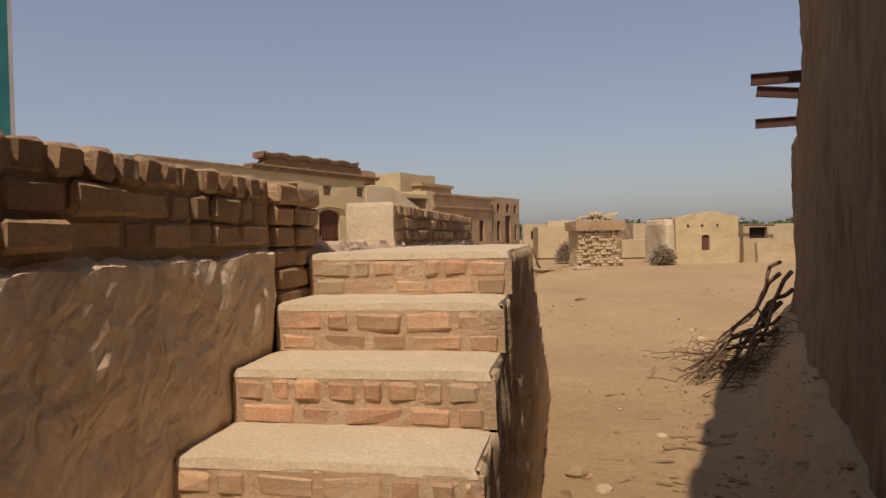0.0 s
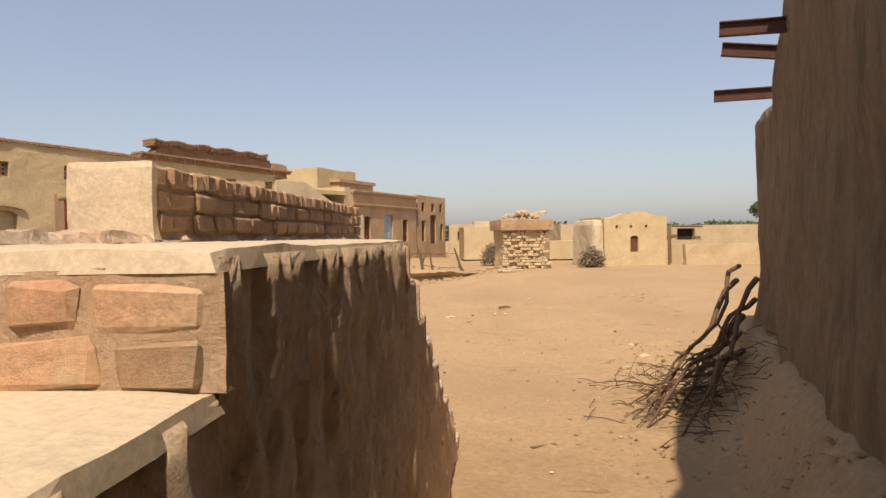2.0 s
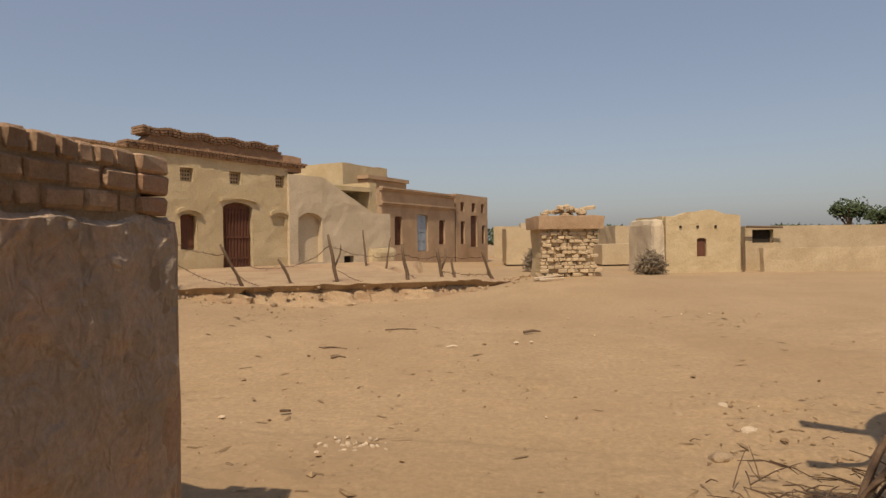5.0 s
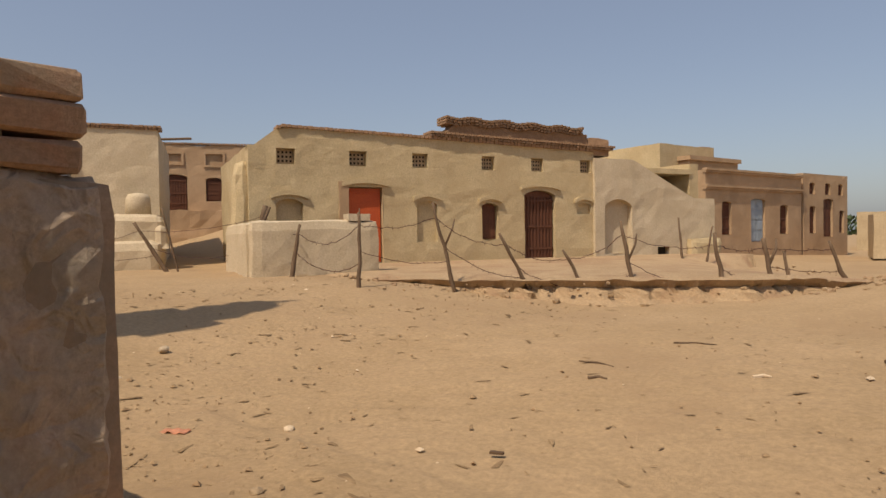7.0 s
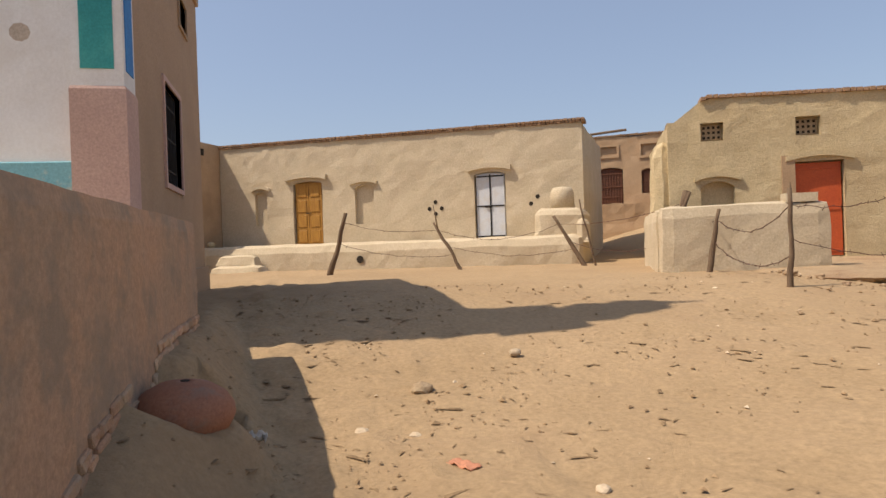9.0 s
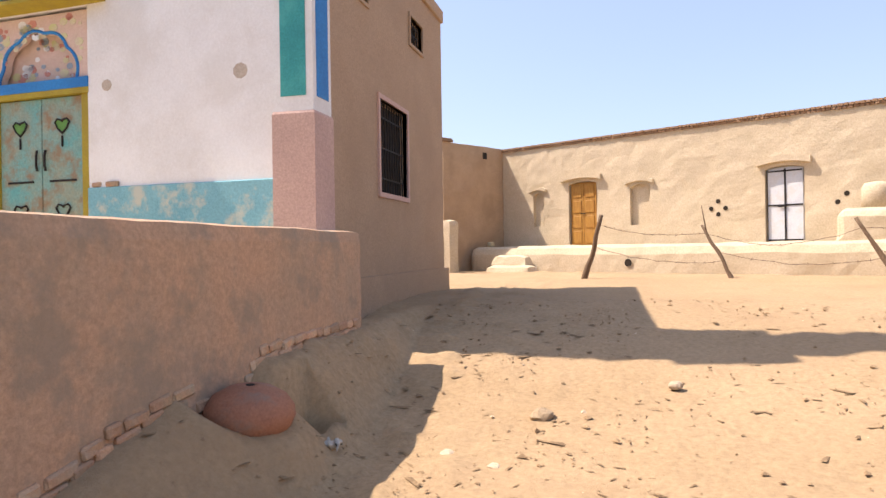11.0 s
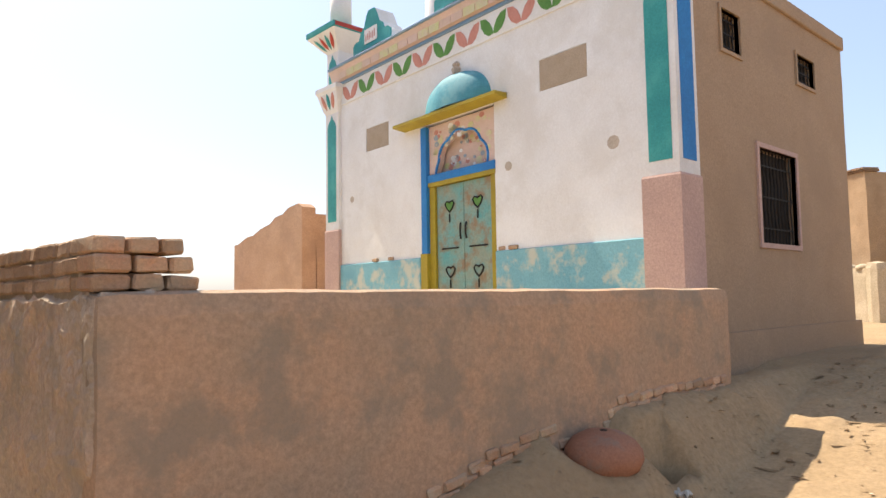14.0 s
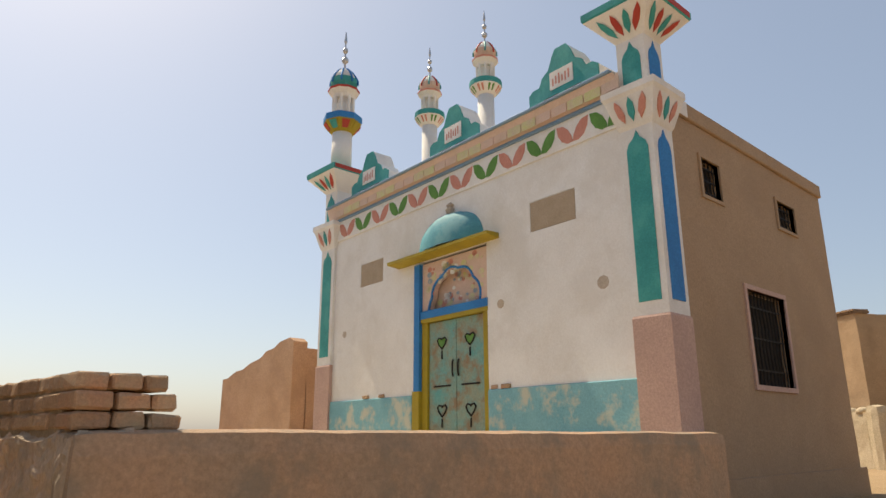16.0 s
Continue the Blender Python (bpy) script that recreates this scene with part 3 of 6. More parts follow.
def build_stairs():
    st = thing("outdoor_staircase", "brick stairs with pale screed treads beside the courtyard wall", "staircase", along(3.0))
    rise, run = 0.205, 0.405
    w = 1.02
    n_up, n_dn = 6, 9
    rise_dn, run_dn = 0.195, 0.345
    xa, xb = 0.40, 2.50          # landing, along the wall
    pts = [(xa - n_up * run, -0.8)]
    for k in range(n_up, 0, -1):
        pts += [(xa - k * run, 1.40 - k * rise), (xa - (k - 1) * run, 1.40 - k * rise)]
    pts.append((xa, 1.40))
    pts.append((xb, 1.40))
    for k in range(1, n_dn + 1):
        pts += [(xb + (k - 1) * run_dn, 1.40 - k * rise_dn), (xb + k * run_dn, 1.40 - k * rise_dn)]
    pts.append((xb + n_dn * run_dn, -0.8))
    # core in slices, so that the rough side wall keeps its stepped outline
    part("core", extrude_poly(pts, w - 0.10, "y", -(w - 0.10)), MORTAR, st)
    # rough cast side wall, a coarse skin following the steps
    bm = bmesh.new()
    def top(s):
        if s < xa:
            return 1.40 - math.ceil((xa - s) / run - 1e-6) * rise
        if s > xb:
            return 1.40 - math.ceil((s - xb) / run_dn - 1e-6) * rise_dn
        return 1.40
    cells, nz = 0.06, 40
    s = xa - n_up * run
    cols = []
    while s < xb + n_dn * run_dn - 1e-6:
        cols.append(s)
        s += run / 12 if s < xa - 1e-6 else (run_dn / 10 if s > xb - 1e-6 else (xb - xa) / 60)
    cols.append(xb + n_dn * run_dn)
    grid = {}
    def sk(i, k, zt):
        s = cols[i]
        z = -0.8 + (zt + 0.8) * k / nz
        q = Vector((s * 11.0 + z * 2.5, z * 3.6, 3.3))
        d = -w + 0.028 - 0.026 * noise.noise(q) - 0.02 * noise.noise(q * 2.1) - 0.03 * max(0, 0.9 - z)
        return bm.verts.new((s, d, z))
    for i in range(len(cols) - 1):
        zt = top((cols[i] + cols[i + 1]) / 2)
        a = [sk(i, k, zt) for k in range(nz + 1)]
        b = [sk(i + 1, k, zt) for k in range(nz + 1)]
        for k in range(nz):
            bm.faces.new((a[k], b[k], b[k + 1], a[k + 1]))
        c, d = bm.verts.new((cols[i + 1], -w + 0.08, zt)), bm.verts.new((cols[i], -w + 0.08, zt))
        bm.faces.new((a[nz], b[nz], c, d))
    e0 = [sk(0, k, top(cols[0] + 0.01)) for k in range(nz + 1)]
    bmesh.ops.remove_doubles(bm, verts=bm.verts, dist=0.0008)
    part("side_render", bm, MUD_DARK, st, "rough-cast brown mud render", True)
    rnd = random.Random(11)
    def tread(x0, x1, z, k):
        part("tread", rough_box(x0 - 0.012, x1 + 0.03, -w + 0.03, -0.004, z - 0.022, z + 0.018, 0.07, 0.007, k * 1.7, 5.0, 0.012), TREAD, st, "worn pale screed tread")
    for k in range(1, n_up + 1):
        tread(xa - k * run, xa - (k - 1) * run, 1.40 - k * rise, k)
    tread(xa, xb, 1.40, 0)
    for k in range(1, n_dn + 1):
        tread(xb + (k - 1) * run_dn - 0.02, xb + k * run_dn, 1.40 - k * rise_dn, 20 + k)
    def bricks_on(xf, z, facing):
        for c in range(2):
            y = -0.012 if c == 0 else -0.03
            zz = z - 0.022 - 0.088 * (c + 1)
            while y > -w + 0.07:
                l = rnd.choice((0.115, 0.12, 0.13, 0.21, 0.09)) if c == 0 else rnd.choice((0.21, 0.23, 0.17, 0.22))
                l = min(l, y + w - 0.035)
                if l < 0.05:
                    break
                ob = part("brick", get_brick(l, 0.09, 0.087, rnd.randrange(3), BRICK_RED), None, st)
                if facing < 0:
                    ob.matrix_basis = pose(xf - 0.021 + rnd.uniform(-0.005, 0.005) + (0.004 if c else 0), y, zz, 0, 0, -90) @ pose(0, 0, 0, 0, rnd.uniform(-1.5, 1.5), rnd.uniform(-2, 2))
                else:
                    ob.matrix_basis = pose(xf + 0.021 + rnd.uniform(-0.005, 0.005), y - l, zz, 0, 0, 90)
                y -= l + 0.008
    def riser(xf, z, sgn, k):
        a, b = (xf - 0.013, xf + 0.02) if sgn < 0 else (xf - 0.02, xf + 0.017)
        part("riser_plaster", rough_box(a, b, -w + 0.014, -0.006, z - rise + 0.012, z - 0.014, 0.03, 0.006, k * 2.3, 6.0, 0.004), RISER, st, "smeared plaster between the bricks")
    for k in range(0, n_up):
        riser(xa - k * run, 1.40 - k * rise, -1, k)
    for k in range(0, n_dn):
        riser(xb + k * run_dn, 1.40 - k * rise_dn, 1, 30 + k)
    for k in range(0, n_up):
        bricks_on(xa - k * run, 1.40 - k * rise, -1)
    for k in range(0, n_dn):
        bricks_on(xb + k * run_dn, 1.40 - k * rise_dn, 1)


build_stairs()


# ---- building beside the path ----
def build_side_house():
    u = Vector((0.1895, 0.982))
    m = frame_at((0.29, 0.0), u)           # local x along the wall, local y to the west: the wall lies at negative y
    h = thing("mud_house", "tall brown mud house with rough crumbling plaster and protruding steel beams", "house", m)
    bm = bmesh.new()
    cols = [-6 + 0.15 * i for i in range(int(18.0 / 0.15) + 1)]
    def top(s):
        return 6.2 if s < 6.4 else (6.2 - (s - 6.4) * 0.94 if s < 10.0 else 2.8 - (s - 10.0) * 0.06)
    nz, rows = 34, []
    for s in cols:
        zt = top(s) + 0.07 * noise.noise(Vector((s * 2.5, 0, 1)))
        row = []
        for k in range(nz + 1):
            z = -0.7 + (zt + 0.7) * k / nz
            q = Vector((s * 1.1, z * 0.7, 8.0))
            d = 0.10 * noise.noise(q) + 0.05 * noise.noise(q * 3.2) + 0.018 * noise.noise(q * 9) + 0.10 * math.exp(-max(0, z + 0.4) / 0.35)
            if s > 11.2:
                d -= (s - 11.2) ** 2 * 0.5
            row.append(bm.verts.new((s, d, z)))
        row.append(bm.verts.new((s, -0.55, zt)))
        row.append(bm.verts.new((s, -0.6, -0.7)))
        rows.append(row)
    for a, b in zip(rows, rows[1:]):
        for k in range(nz + 2):
            bm.faces.new((a[k], b[k], b[k + 1], a[k + 1]))
    bm.faces.new(rows[-1])
    bm.faces.new(rows[0][::-1])
    part("wall", bm, SIDE_MUD, h, "crumbling sand-brown mud plaster", smooth=True)
    part("wall", rough_box(-6, 11.6, -5.4, -4.9, -0.7, 2.6, 0.6, 0.04, 6), SIDE_MUD, h)
    part("wall", rough_box(-6, -5.5, -4.9, -0.6, -0.7, 4.6, 0.6, 0.04, 6), SIDE_MUD, h)
    part("wall", rough_box(11.1, 11.6, -4.9, -0.62, -0.7, 2.3, 0.6, 0.04, 7), SIDE_MUD, h)
    def beam(s, z, out, tilt, turn):
        bm = bmesh.new()
        hh, ww, t = 0.13, 0.075, 0.012
        add_box(bm, -ww / 2, ww / 2, -0.5, out, -t, 0)
        add_box(bm, -ww / 2, ww / 2, -0.5, out, -hh, -hh + t)
        add_box(bm, -t / 2, t / 2, -0.5, out, -hh + t, -t)
        part("steel_beam", bm, STEEL, h, "rusty I-section steel beam end", m=pose(s, 0.05, z, tilt, 0, turn))
    beam(9.2, 3.34, 0.48, 2, 0)
    beam(9.9, 3.28, 0.42, 8, 4)
    beam(11.0, 3.08, 0.45, 1, -3)


build_side_house()


# ---- mosque ----
MX, MY0, MY1 = -8.44, 1.35, 9.2       # front plane and the two sides


def build_mosque():
    mq = thing("mosque", "small whitewashed village mosque with teal and blue pilasters and four minarets", "mosque", MOSQUE_SITE)
    # front wall: local frame along +y of the world
    f = frame_at((MX, 8.6), (0.05, 1.0)) @ Matrix.Diagonal((1.065, 1, 1, 1)) @ pose(-8.6, 0, 0)
    ops = [(4.56, 6.2, FLOOR, 4.40, 0.22, 0.0), (2.76, 3.5, 4.27, 4.74, 0.012, 0), (7.1, 7.92, 4.33, 4.80, 0.012, 0)]
    fr = part("front_wall", facade(MY0, 8.76, FLOOR - 1.2, lambda s: 5.95, ops, 0.4, 0.35, 0.012, 9.0), WHITE, mq, "white limewashed front wall", m=f)
    part("wall_panel", box(2.77, 3.49, 0.004, 0.03, 4.28, 4.73), PANELBR, mq, "plain tan inset panel", m=f)
    part("wall_panel", box(7.11, 7.91, 0.004, 0.03, 4.34, 4.79), PANELBR, mq, "plain tan inset panel", m=f)
    for a, b in ((MY0 + 0.3, 4.42), (6.2, 8.72)):
        part("dado", box(a, b, -0.035, 0.05, FLOOR - 0.02, 2.09, 0.012), DADO, mq, "peeling pale blue painted dado", m=f)
    # side and back walls with windows
    side = Matrix(((-1, 0, 0, MX - 0.38), (0, -1, 0, MY1), (0, 0, 1, 0), (0, 0, 0, 1)))
    so = [(0.76, 1.30, 4.6, 5.15, 0.14, 0), (3.25, 3.95, 4.65, 5.1, 0.14, 0), (1.72, 3.0, 2.08, 3.42, 0.14, 0)]
    bm = facade(0.0, 5.3, -0.3, lambda s: 5.62, so, 0.4, 0.45, 0.01, 4.0)
    part("side_wall", bm, MOSQ, mq, "brown rendered side wall", m=side)
    part("cornice", box(-0.1, 5.33, -0.05, 0.4, 5.62, 5.86, 0.015), MOSQ, mq, m=side)
    part("cornice_end", box(-0.12, 0.45, -0.055, 0.0, 5.63, 5.85), WHITE, mq, "white painted cornice end", m=side)
    part("plinth", rough_box(0.3, 5.42, -0.07, 0.02, -0.3, 0.9, 0.3, 0.01, 3), MOSQ, mq, m=side)
    for n, (a, b, c, d, _, _) in enumerate(so):
        # near-black sheet behind the bars: the room's darkness is painted, not modelled
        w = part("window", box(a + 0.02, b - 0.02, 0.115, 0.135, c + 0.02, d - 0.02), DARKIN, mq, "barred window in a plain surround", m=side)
        t = 0.07 if n == 2 else 0.05
        fbm = bmesh.new()
        for q in ((a - t, b + t, c - t, c), (a - t, b + t, d, d + t), (a - t, a, c, d), (b, b + t, c, d)):
            add_box(fbm, q[0], q[1], -0.03, 0.06, q[2], q[3])
        part("surround", fbm, PINK if n == 2 else MOSQ, w, "raised plaster surround")
        k = 11 if n == 2 else 5
        for i in range(k):
            x = a + (b - a) * (i + 0.5) / k
            zz = [c + (d - c) * j / 8 for j in range(9)]
            part("bar", tube([(x + 0.018 * math.sin(j * math.pi / 2), 0.06, z) for j, z in enumerate(zz)], 0.011, 5), IRON, w)
        for i in range(3):
            part("rail", box(a, b, 0.052, 0.066, c + (d - c) * (i + 0.5) / 3 - 0.01, c + (d - c) * (i + 0.5) / 3 + 0.01), IRON, w)
    part("back_wall", box(-14.2, -13.8, 0.95, MY1 - 0.41, -0.3, 5.7), MOSQ, mq)
    part("south_wall", box(-13.79, -8.95, 0.95, 1.35, -0.3, 5.7), MOSQ, mq)
    part("roof", extrude_poly([(-14.0, 1.0), (-8.86, 1.0), (-8.48, 9.15), (-14.0, 9.15)], 0.15, "z", 5.35), TREAD, mq)
    # frieze with leaf motifs, painted band, blue string courses
    part("frieze_board", box(MY0 + 0.3, 8.74, -0.028, 0.0, 5.42, 5.84), WHITE, mq, m=f)
    part("string_course", box(MY0 + 0.3, 8.72, -0.07, 0.0, 5.84, 5.90, 0.01), RAILBLUE, mq, "weathered blue string course", m=f)
    part("cornice_band", extrude_poly([(-0.07, 5.90), (0.3, 5.90), (0.3, 6.16), (-0.16, 6.16)], 7.1, "x", MY0 + 0.3), SALMON, mq, "faded painted cornice", m=f)
    part("top_rail", box(MY0 + 0.3, 8.72, -0.2, 0.32, 6.16, 6.21, 0.012), RAILBLUE, mq, "blue cornice rail", m=f)
    n = 12
    pitch = (MY1 - MY0 - 1.0) / n
    for i in range(n):
        c = MY0 + 0.62 + (i + 0.5) * pitch
        mt = GREEN if i % 2 else ORANGE
        for sgn in (-1, 1):
            outline = [(0.0, 0.03), (0.10, 0.02), (0.20, 0.08), (0.27, 0.19), (0.29, 0.33), (0.17, 0.31), (0.08, 0.23), (0.02, 0.12)]
            pts = [(c + sgn * a * 0.94, 5.45 + z) for a, z in outline]
            part("leaf_motif", extrude_poly(pts, 0.008, "y", -0.036), mt, mq, "stencilled leaf", m=f)
        for sgn in (-0.25, 0.25):
            part("band_tile", extrude_poly([(c + sgn * pitch - pitch * 0.23, 5.92), (c + sgn * pitch + pitch * 0.23, 5.92), (c + sgn * pitch + pitch * 0.23, 6.14), (c + sgn * pitch - pitch * 0.23, 6.14)], 0.006, "y", 0), LIME if (i + (sgn > 0)) % 2 else SALMON, mq, m=f @ Matrix.Translation((0, -0.127, 0)))
    # entrance
    d = part("doorway", box(4.57, 6.19, 0.19, 0.215, FLOOR, 4.35), SALMON, mq, "painted doorway with a scalloped arch", m=f)
    part("jamb", box(4.45, 4.62, -0.05, 0.19, FLOOR, 2.15), YELLOW, d, "ochre painted jamb")
    part("jamb", box(4.47, 4.61, -0.04, 0.19, 2.15, 4.36), BLUE, d, "bright blue painted jamb")
    part("jamb", box(4.62, 4.76, 0.02, 0.19, FLOOR, 3.45), YELLOW, d, "ochre painted jamb")
    part("jamb", box(6.08, 6.21, 0.02, 0.19, FLOOR, 3.45), YELLOW, d, "ochre painted jamb")
    part("transom", box(4.62, 6.21, -0.01, 0.19, 3.30, 3.37), YELLOW, d, "ochre painted transom")
    part("transom", box(4.62, 6.21, -0.02, 0.19, 3.37, 3.50), BLUE, d, "blue painted transom")
    for a, b in ((4.765, 5.42), (5.43, 6.075)):
        leaf = part("door_leaf", box(a, b, 0.06, 0.11, FLOOR + 0.01, 3.29, 0.006), OLDDOOR, d, "flaking turquoise painted steel leaf")
        mid = (a + b) / 2
        for z, mt in ((2.95, GREEN), (1.85, IRON)):
            heart = []
            for i in range(13):
                t = math.pi * 2 * i / 12
                heart.append((mid + 0.11 * math.sin(t) ** 3, 0.05, z + 0.10 * (math.cos(t) * 0.9 - 0.35 * math.cos(2 * t) - 0.15 * math.cos(3 * t)) - 0.02))
            part("scroll_ornament", tube(heart, 0.013, 5), IRON, leaf, "black iron heart scroll")
            part("scroll_ornament", tube([(mid, 0.05, z - 0.16), (mid, 0.05, z - 0.30)], 0.013, 5), IRON, leaf)
            if mt is GREEN:
                part("scroll_fill", extrude_poly([(h[0] * 0.9 + mid * 0.1, h[2]) for h in heart[:-1]], 0.006, "y", 0.052), GREEN, leaf, "green painted heart")
        part("pull_handle", tube([(b - 0.06 if a < 5 else a + 0.06, 0.045, 2.35), (b - 0.06 if a < 5 else a + 0.06, 0.03, 2.42), (b - 0.06 if a < 5 else a + 0.06, 0.03, 2.55), (b - 0.06 if a < 5 else a + 0.06, 0.045, 2.62)], 0.014, 6), IRON, leaf)
        part("bolt", box(mid - 0.2, mid + 0.2, 0.045, 0.06, 2.2, 2.225), IRON, leaf)
    # scalloped arch plate with a lobed opening
    lobes = []
    R = 0.60
    for i in range(41):
        t = math.pi * i / 40
        r = R + 0.045 * abs(math.sin(t * 4.5))
        lobes.append((5.42 + 0.66 / 0.66 * r * math.cos(t) * 0.98, 3.50 + r * math.sin(t) * 1.05))
    outer = [(4.62, 3.50), (4.62, 4.355), (6.195, 4.355), (6.195, 3.50)]
    part("arch_plate", extrude_poly(outer + lobes, 0.12, "y", 0.03), SALMON, d, "floral painted scalloped arch")
    part("arch_edge", tube([(a, 0.03, z) for a, z in lobes], 0.022, 6), BLUE, d, "dark blue scalloped edge")
    rnd = random.Random(3)
    for i in range(90):
        a, z = rnd.uniform(4.75, 6.1), rnd.uniform(3.56, 4.3)
        inside = math.hypot(a - 5.42, (z - 3.5) / 1.05) < 0.56
        r = rnd.uniform(0.02, 0.06)
        pts = [(a + r * math.cos(k) * 1.2, z + r * math.sin(k)) for k in np.linspace(0, 5.6, 7)]
        part("painted_flower", extrude_poly(pts, 0.004, "y", 0.183 if inside else 0.026), rnd.choice((LIME, ORANGE, GREYDOOR, WHITE, LIME)), d)
    part("canopy", extrude_poly([(-0.27, 4.43), (0.02, 4.40), (0.02, 4.49), (-0.27, 4.48)], 2.5, "x", 3.98), YELLOW, mq, "ochre yellow door canopy", m=f)
    bm = bmesh.new()
    prof = []
    for j in range(13):
        t = j / 12
        ring = []
        w, zt = 0.76 * math.cos(t * math.pi / 2) ** 0.75, 4.50 + 0.58 * math.sin(t * math.pi / 2)
        for k in range(13):
            a = math.pi * k / 12
            flute = 1 - 0.06 * abs(math.sin(a * 6))
            ring.append(bm.verts.new((5.4 + w * math.cos(a) * flute, 0.0 - 0.30 * math.sin(a) * (w / 0.76) * flute, zt)))
        prof.append(ring)
    for r0, r1 in zip(prof, prof[1:]):
        for k in range(12):
            bm.faces.new((r0[k], r0[k + 1], r1[k + 1], r1[k]))
    part("half_dome", bm, DOME, mq, "fluted turquoise half dome over the door", smooth=True, m=f)
    part("half_dome_bud", lathe([(0.02, 5.05), (0.07, 5.10), (0.09, 5.16), (0.05, 5.2), (0.075, 5.24), (0.01, 5.3)], 10), SMUDGE, mq, m=f @ pose(5.4, -0.02, 0))
    for a, z, r in ((8.28, 3.36, 0.10), (6.47, 3.36, 0.075), (4.22, 3.4, 0.07), (2.25, 3.4, 0.07)):
        part("plaster_scar", lathe([(r, 0), (r * 0.96, 0.006), (r * 0.9, 0.009)], 9), SMUDGE, mq, "round bare plaster scar", m=f @ pose(a, 0.006, z, 90, 0, 0))
    # corner pillars, crests and minarets
    for y, big in ((MY1 - 0.235, True), (1.17, True)):
        px = MX - 0.19 if y > 5 else -8.98
        p = part("corner_pillar", lathe([(0.25, FLOOR - 1.6 if y > 5 else FLOOR), (0.25, 2.80), (0.243, 2.82), (0.24, 5.30)], square=True), WHITE, mq, "painted corner pillar with pointed panels", m=pose(px, y, 0))
        part("pillar_base", lathe([(0.262, 0.2 if y > 5 else FLOOR), (0.262, 2.80), (0.25, 2.83)], square=True), PINK, p, "dusty pink painted base")
        part("capital", lathe([(0.24, 5.30), (0.27, 5.36), (0.37, 5.72), (0.40, 5.77), (0.40, 5.86), (0.24, 5.90)], square=True), WHITE, p)
        part("upper_shaft", lathe([(0.215, 5.88), (0.215, 6.62)], square=True), WHITE, p)
        part("flared_cap", lathe([(0.215, 6.62), (0.25, 6.66), (0.49, 6.94), (0.52, 6.97), (0.52, 6.98)], square=True), WHITE, p)
        part("cap_edge", lathe([(0.525, 6.98), (0.54, 7.0), (0.54, 7.10), (0.50, 7.12)], square=True), TEAL, p, "patterned teal edge")
        part("cap_edge_red", box(-0.50, 0.50, 0.53, 0.545, 7.005, 7.095), RED, p, "dark red edge")
        def pointed(w, z0, z1):
            return [(-w, z0), (w, z0), (w, z1 - 0.26), (w * 0.8, z1 - 0.17), (w * 0.3, z1 - 0.10), (0, z1), (-w * 0.3, z1 - 0.10), (-w * 0.8, z1 - 0.17), (-w, z1 - 0.26)]
        for side_i, mt in ((0, TEAL), (1, BLUE)):
            rot = pose(0, 0, 0, 0, 0, 90) if side_i == 0 else pose(0, 0, 0, 0, 0, 180)
            if side_i == 1 and y < 5:
                rot = pose(0, 0, 0, 0, 0, 0)
            part("panel", extrude_poly(pointed(0.155, 3.0, 5.26), 0.012, "y", -0.252), mt, p, "teal pointed panel" if mt is TEAL else "blue pointed panel", m=rot)
            part("panel", extrude_poly(pointed(0.14, 5.96, 6.58), 0.012, "y", -0.225), mt, p, m=rot)
            # leaf stencils on both capitals
            for (zc, zt, r0, r1, cols) in ((5.39, 5.70, 0.285, 0.368, (ORANGE, TEAL, ORANGE)), (6.68, 6.92, 0.272, 0.48, (TEAL, RED, TEAL, RED))):
                k = len(cols)
                for i, cm in enumerate(cols):
                    c0 = (-0.5 + (i + 0.5) / k) * 0.36
                    c1 = (-0.5 + (i + 0.5) / k) * (0.64 if zc < 6 else 0.86)
                    bm = bmesh.new()
                    a, b = Vector((c0, -r0 - 0.012, zc)), Vector((c1, -r1 - 0.012, zt))
                    sd = Vector((1, 0, 0)) * 0.05
                    vs = [a, a.lerp(b, 0.35) + sd, a.lerp(b, 0.75) + sd * 0.9, b, a.lerp(b, 0.7) - sd * 0.9, a.lerp(b, 0.3) - sd]
                    ff = [bm.verts.new(v) for v in vs]
                    gg = [bm.verts.new(v + Vector((0, 0.02, -0.01))) for v in vs]
                    bm.faces.new(ff)
                    bm.faces.new(gg[::-1])
                    for q in range(6):
                        bm.faces.new((ff[q], gg[q], gg[(q + 1) % 6], ff[(q + 1) % 6]))
                    part("leaf_stencil", bm, cm, p, m=rot)
    def minaret(x, y, z0, z, s, main):
        t = part("minaret", lathe([(0.235 * s, z0), (0.225 * s, z)], 20), WHITE, mq, "white round minaret with a balcony and dome", smooth=True, m=pose(x, y, 0))
        def seg(name, prof, mt, n=20, label=""):
            part(name, lathe([(r * s, z + h * s) for r, h in prof], n), mt, t, label)
        bal = (TEAL, ORANGE) if main else (WHITE, ORANGE)
        seg("balcony_bowl", [(0.23, 0), (0.30, 0.06), (0.43, 0.22), (0.44, 0.25)], YELLOW if main else WHITE, 8 if main else 16)
        for i in range(8):
            a = 2 * math.pi * (i + 0.5) / 8
            bm = bmesh.new()
            r0, r1 = 0.29 * s, 0.415 * s
            def pt(rr, aa, zz, o=0.01):
                return bm.verts.new(((rr + o) * math.cos(aa), (rr + o) * math.sin(aa), zz))
            w = 0.22
            q = [pt(r0, a - w, z + 0.06 * s), pt(r0, a + w, z + 0.06 * s), pt(r1, a + w, z + 0.21 * s), pt(r1, a - w, z + 0.21 * s)]
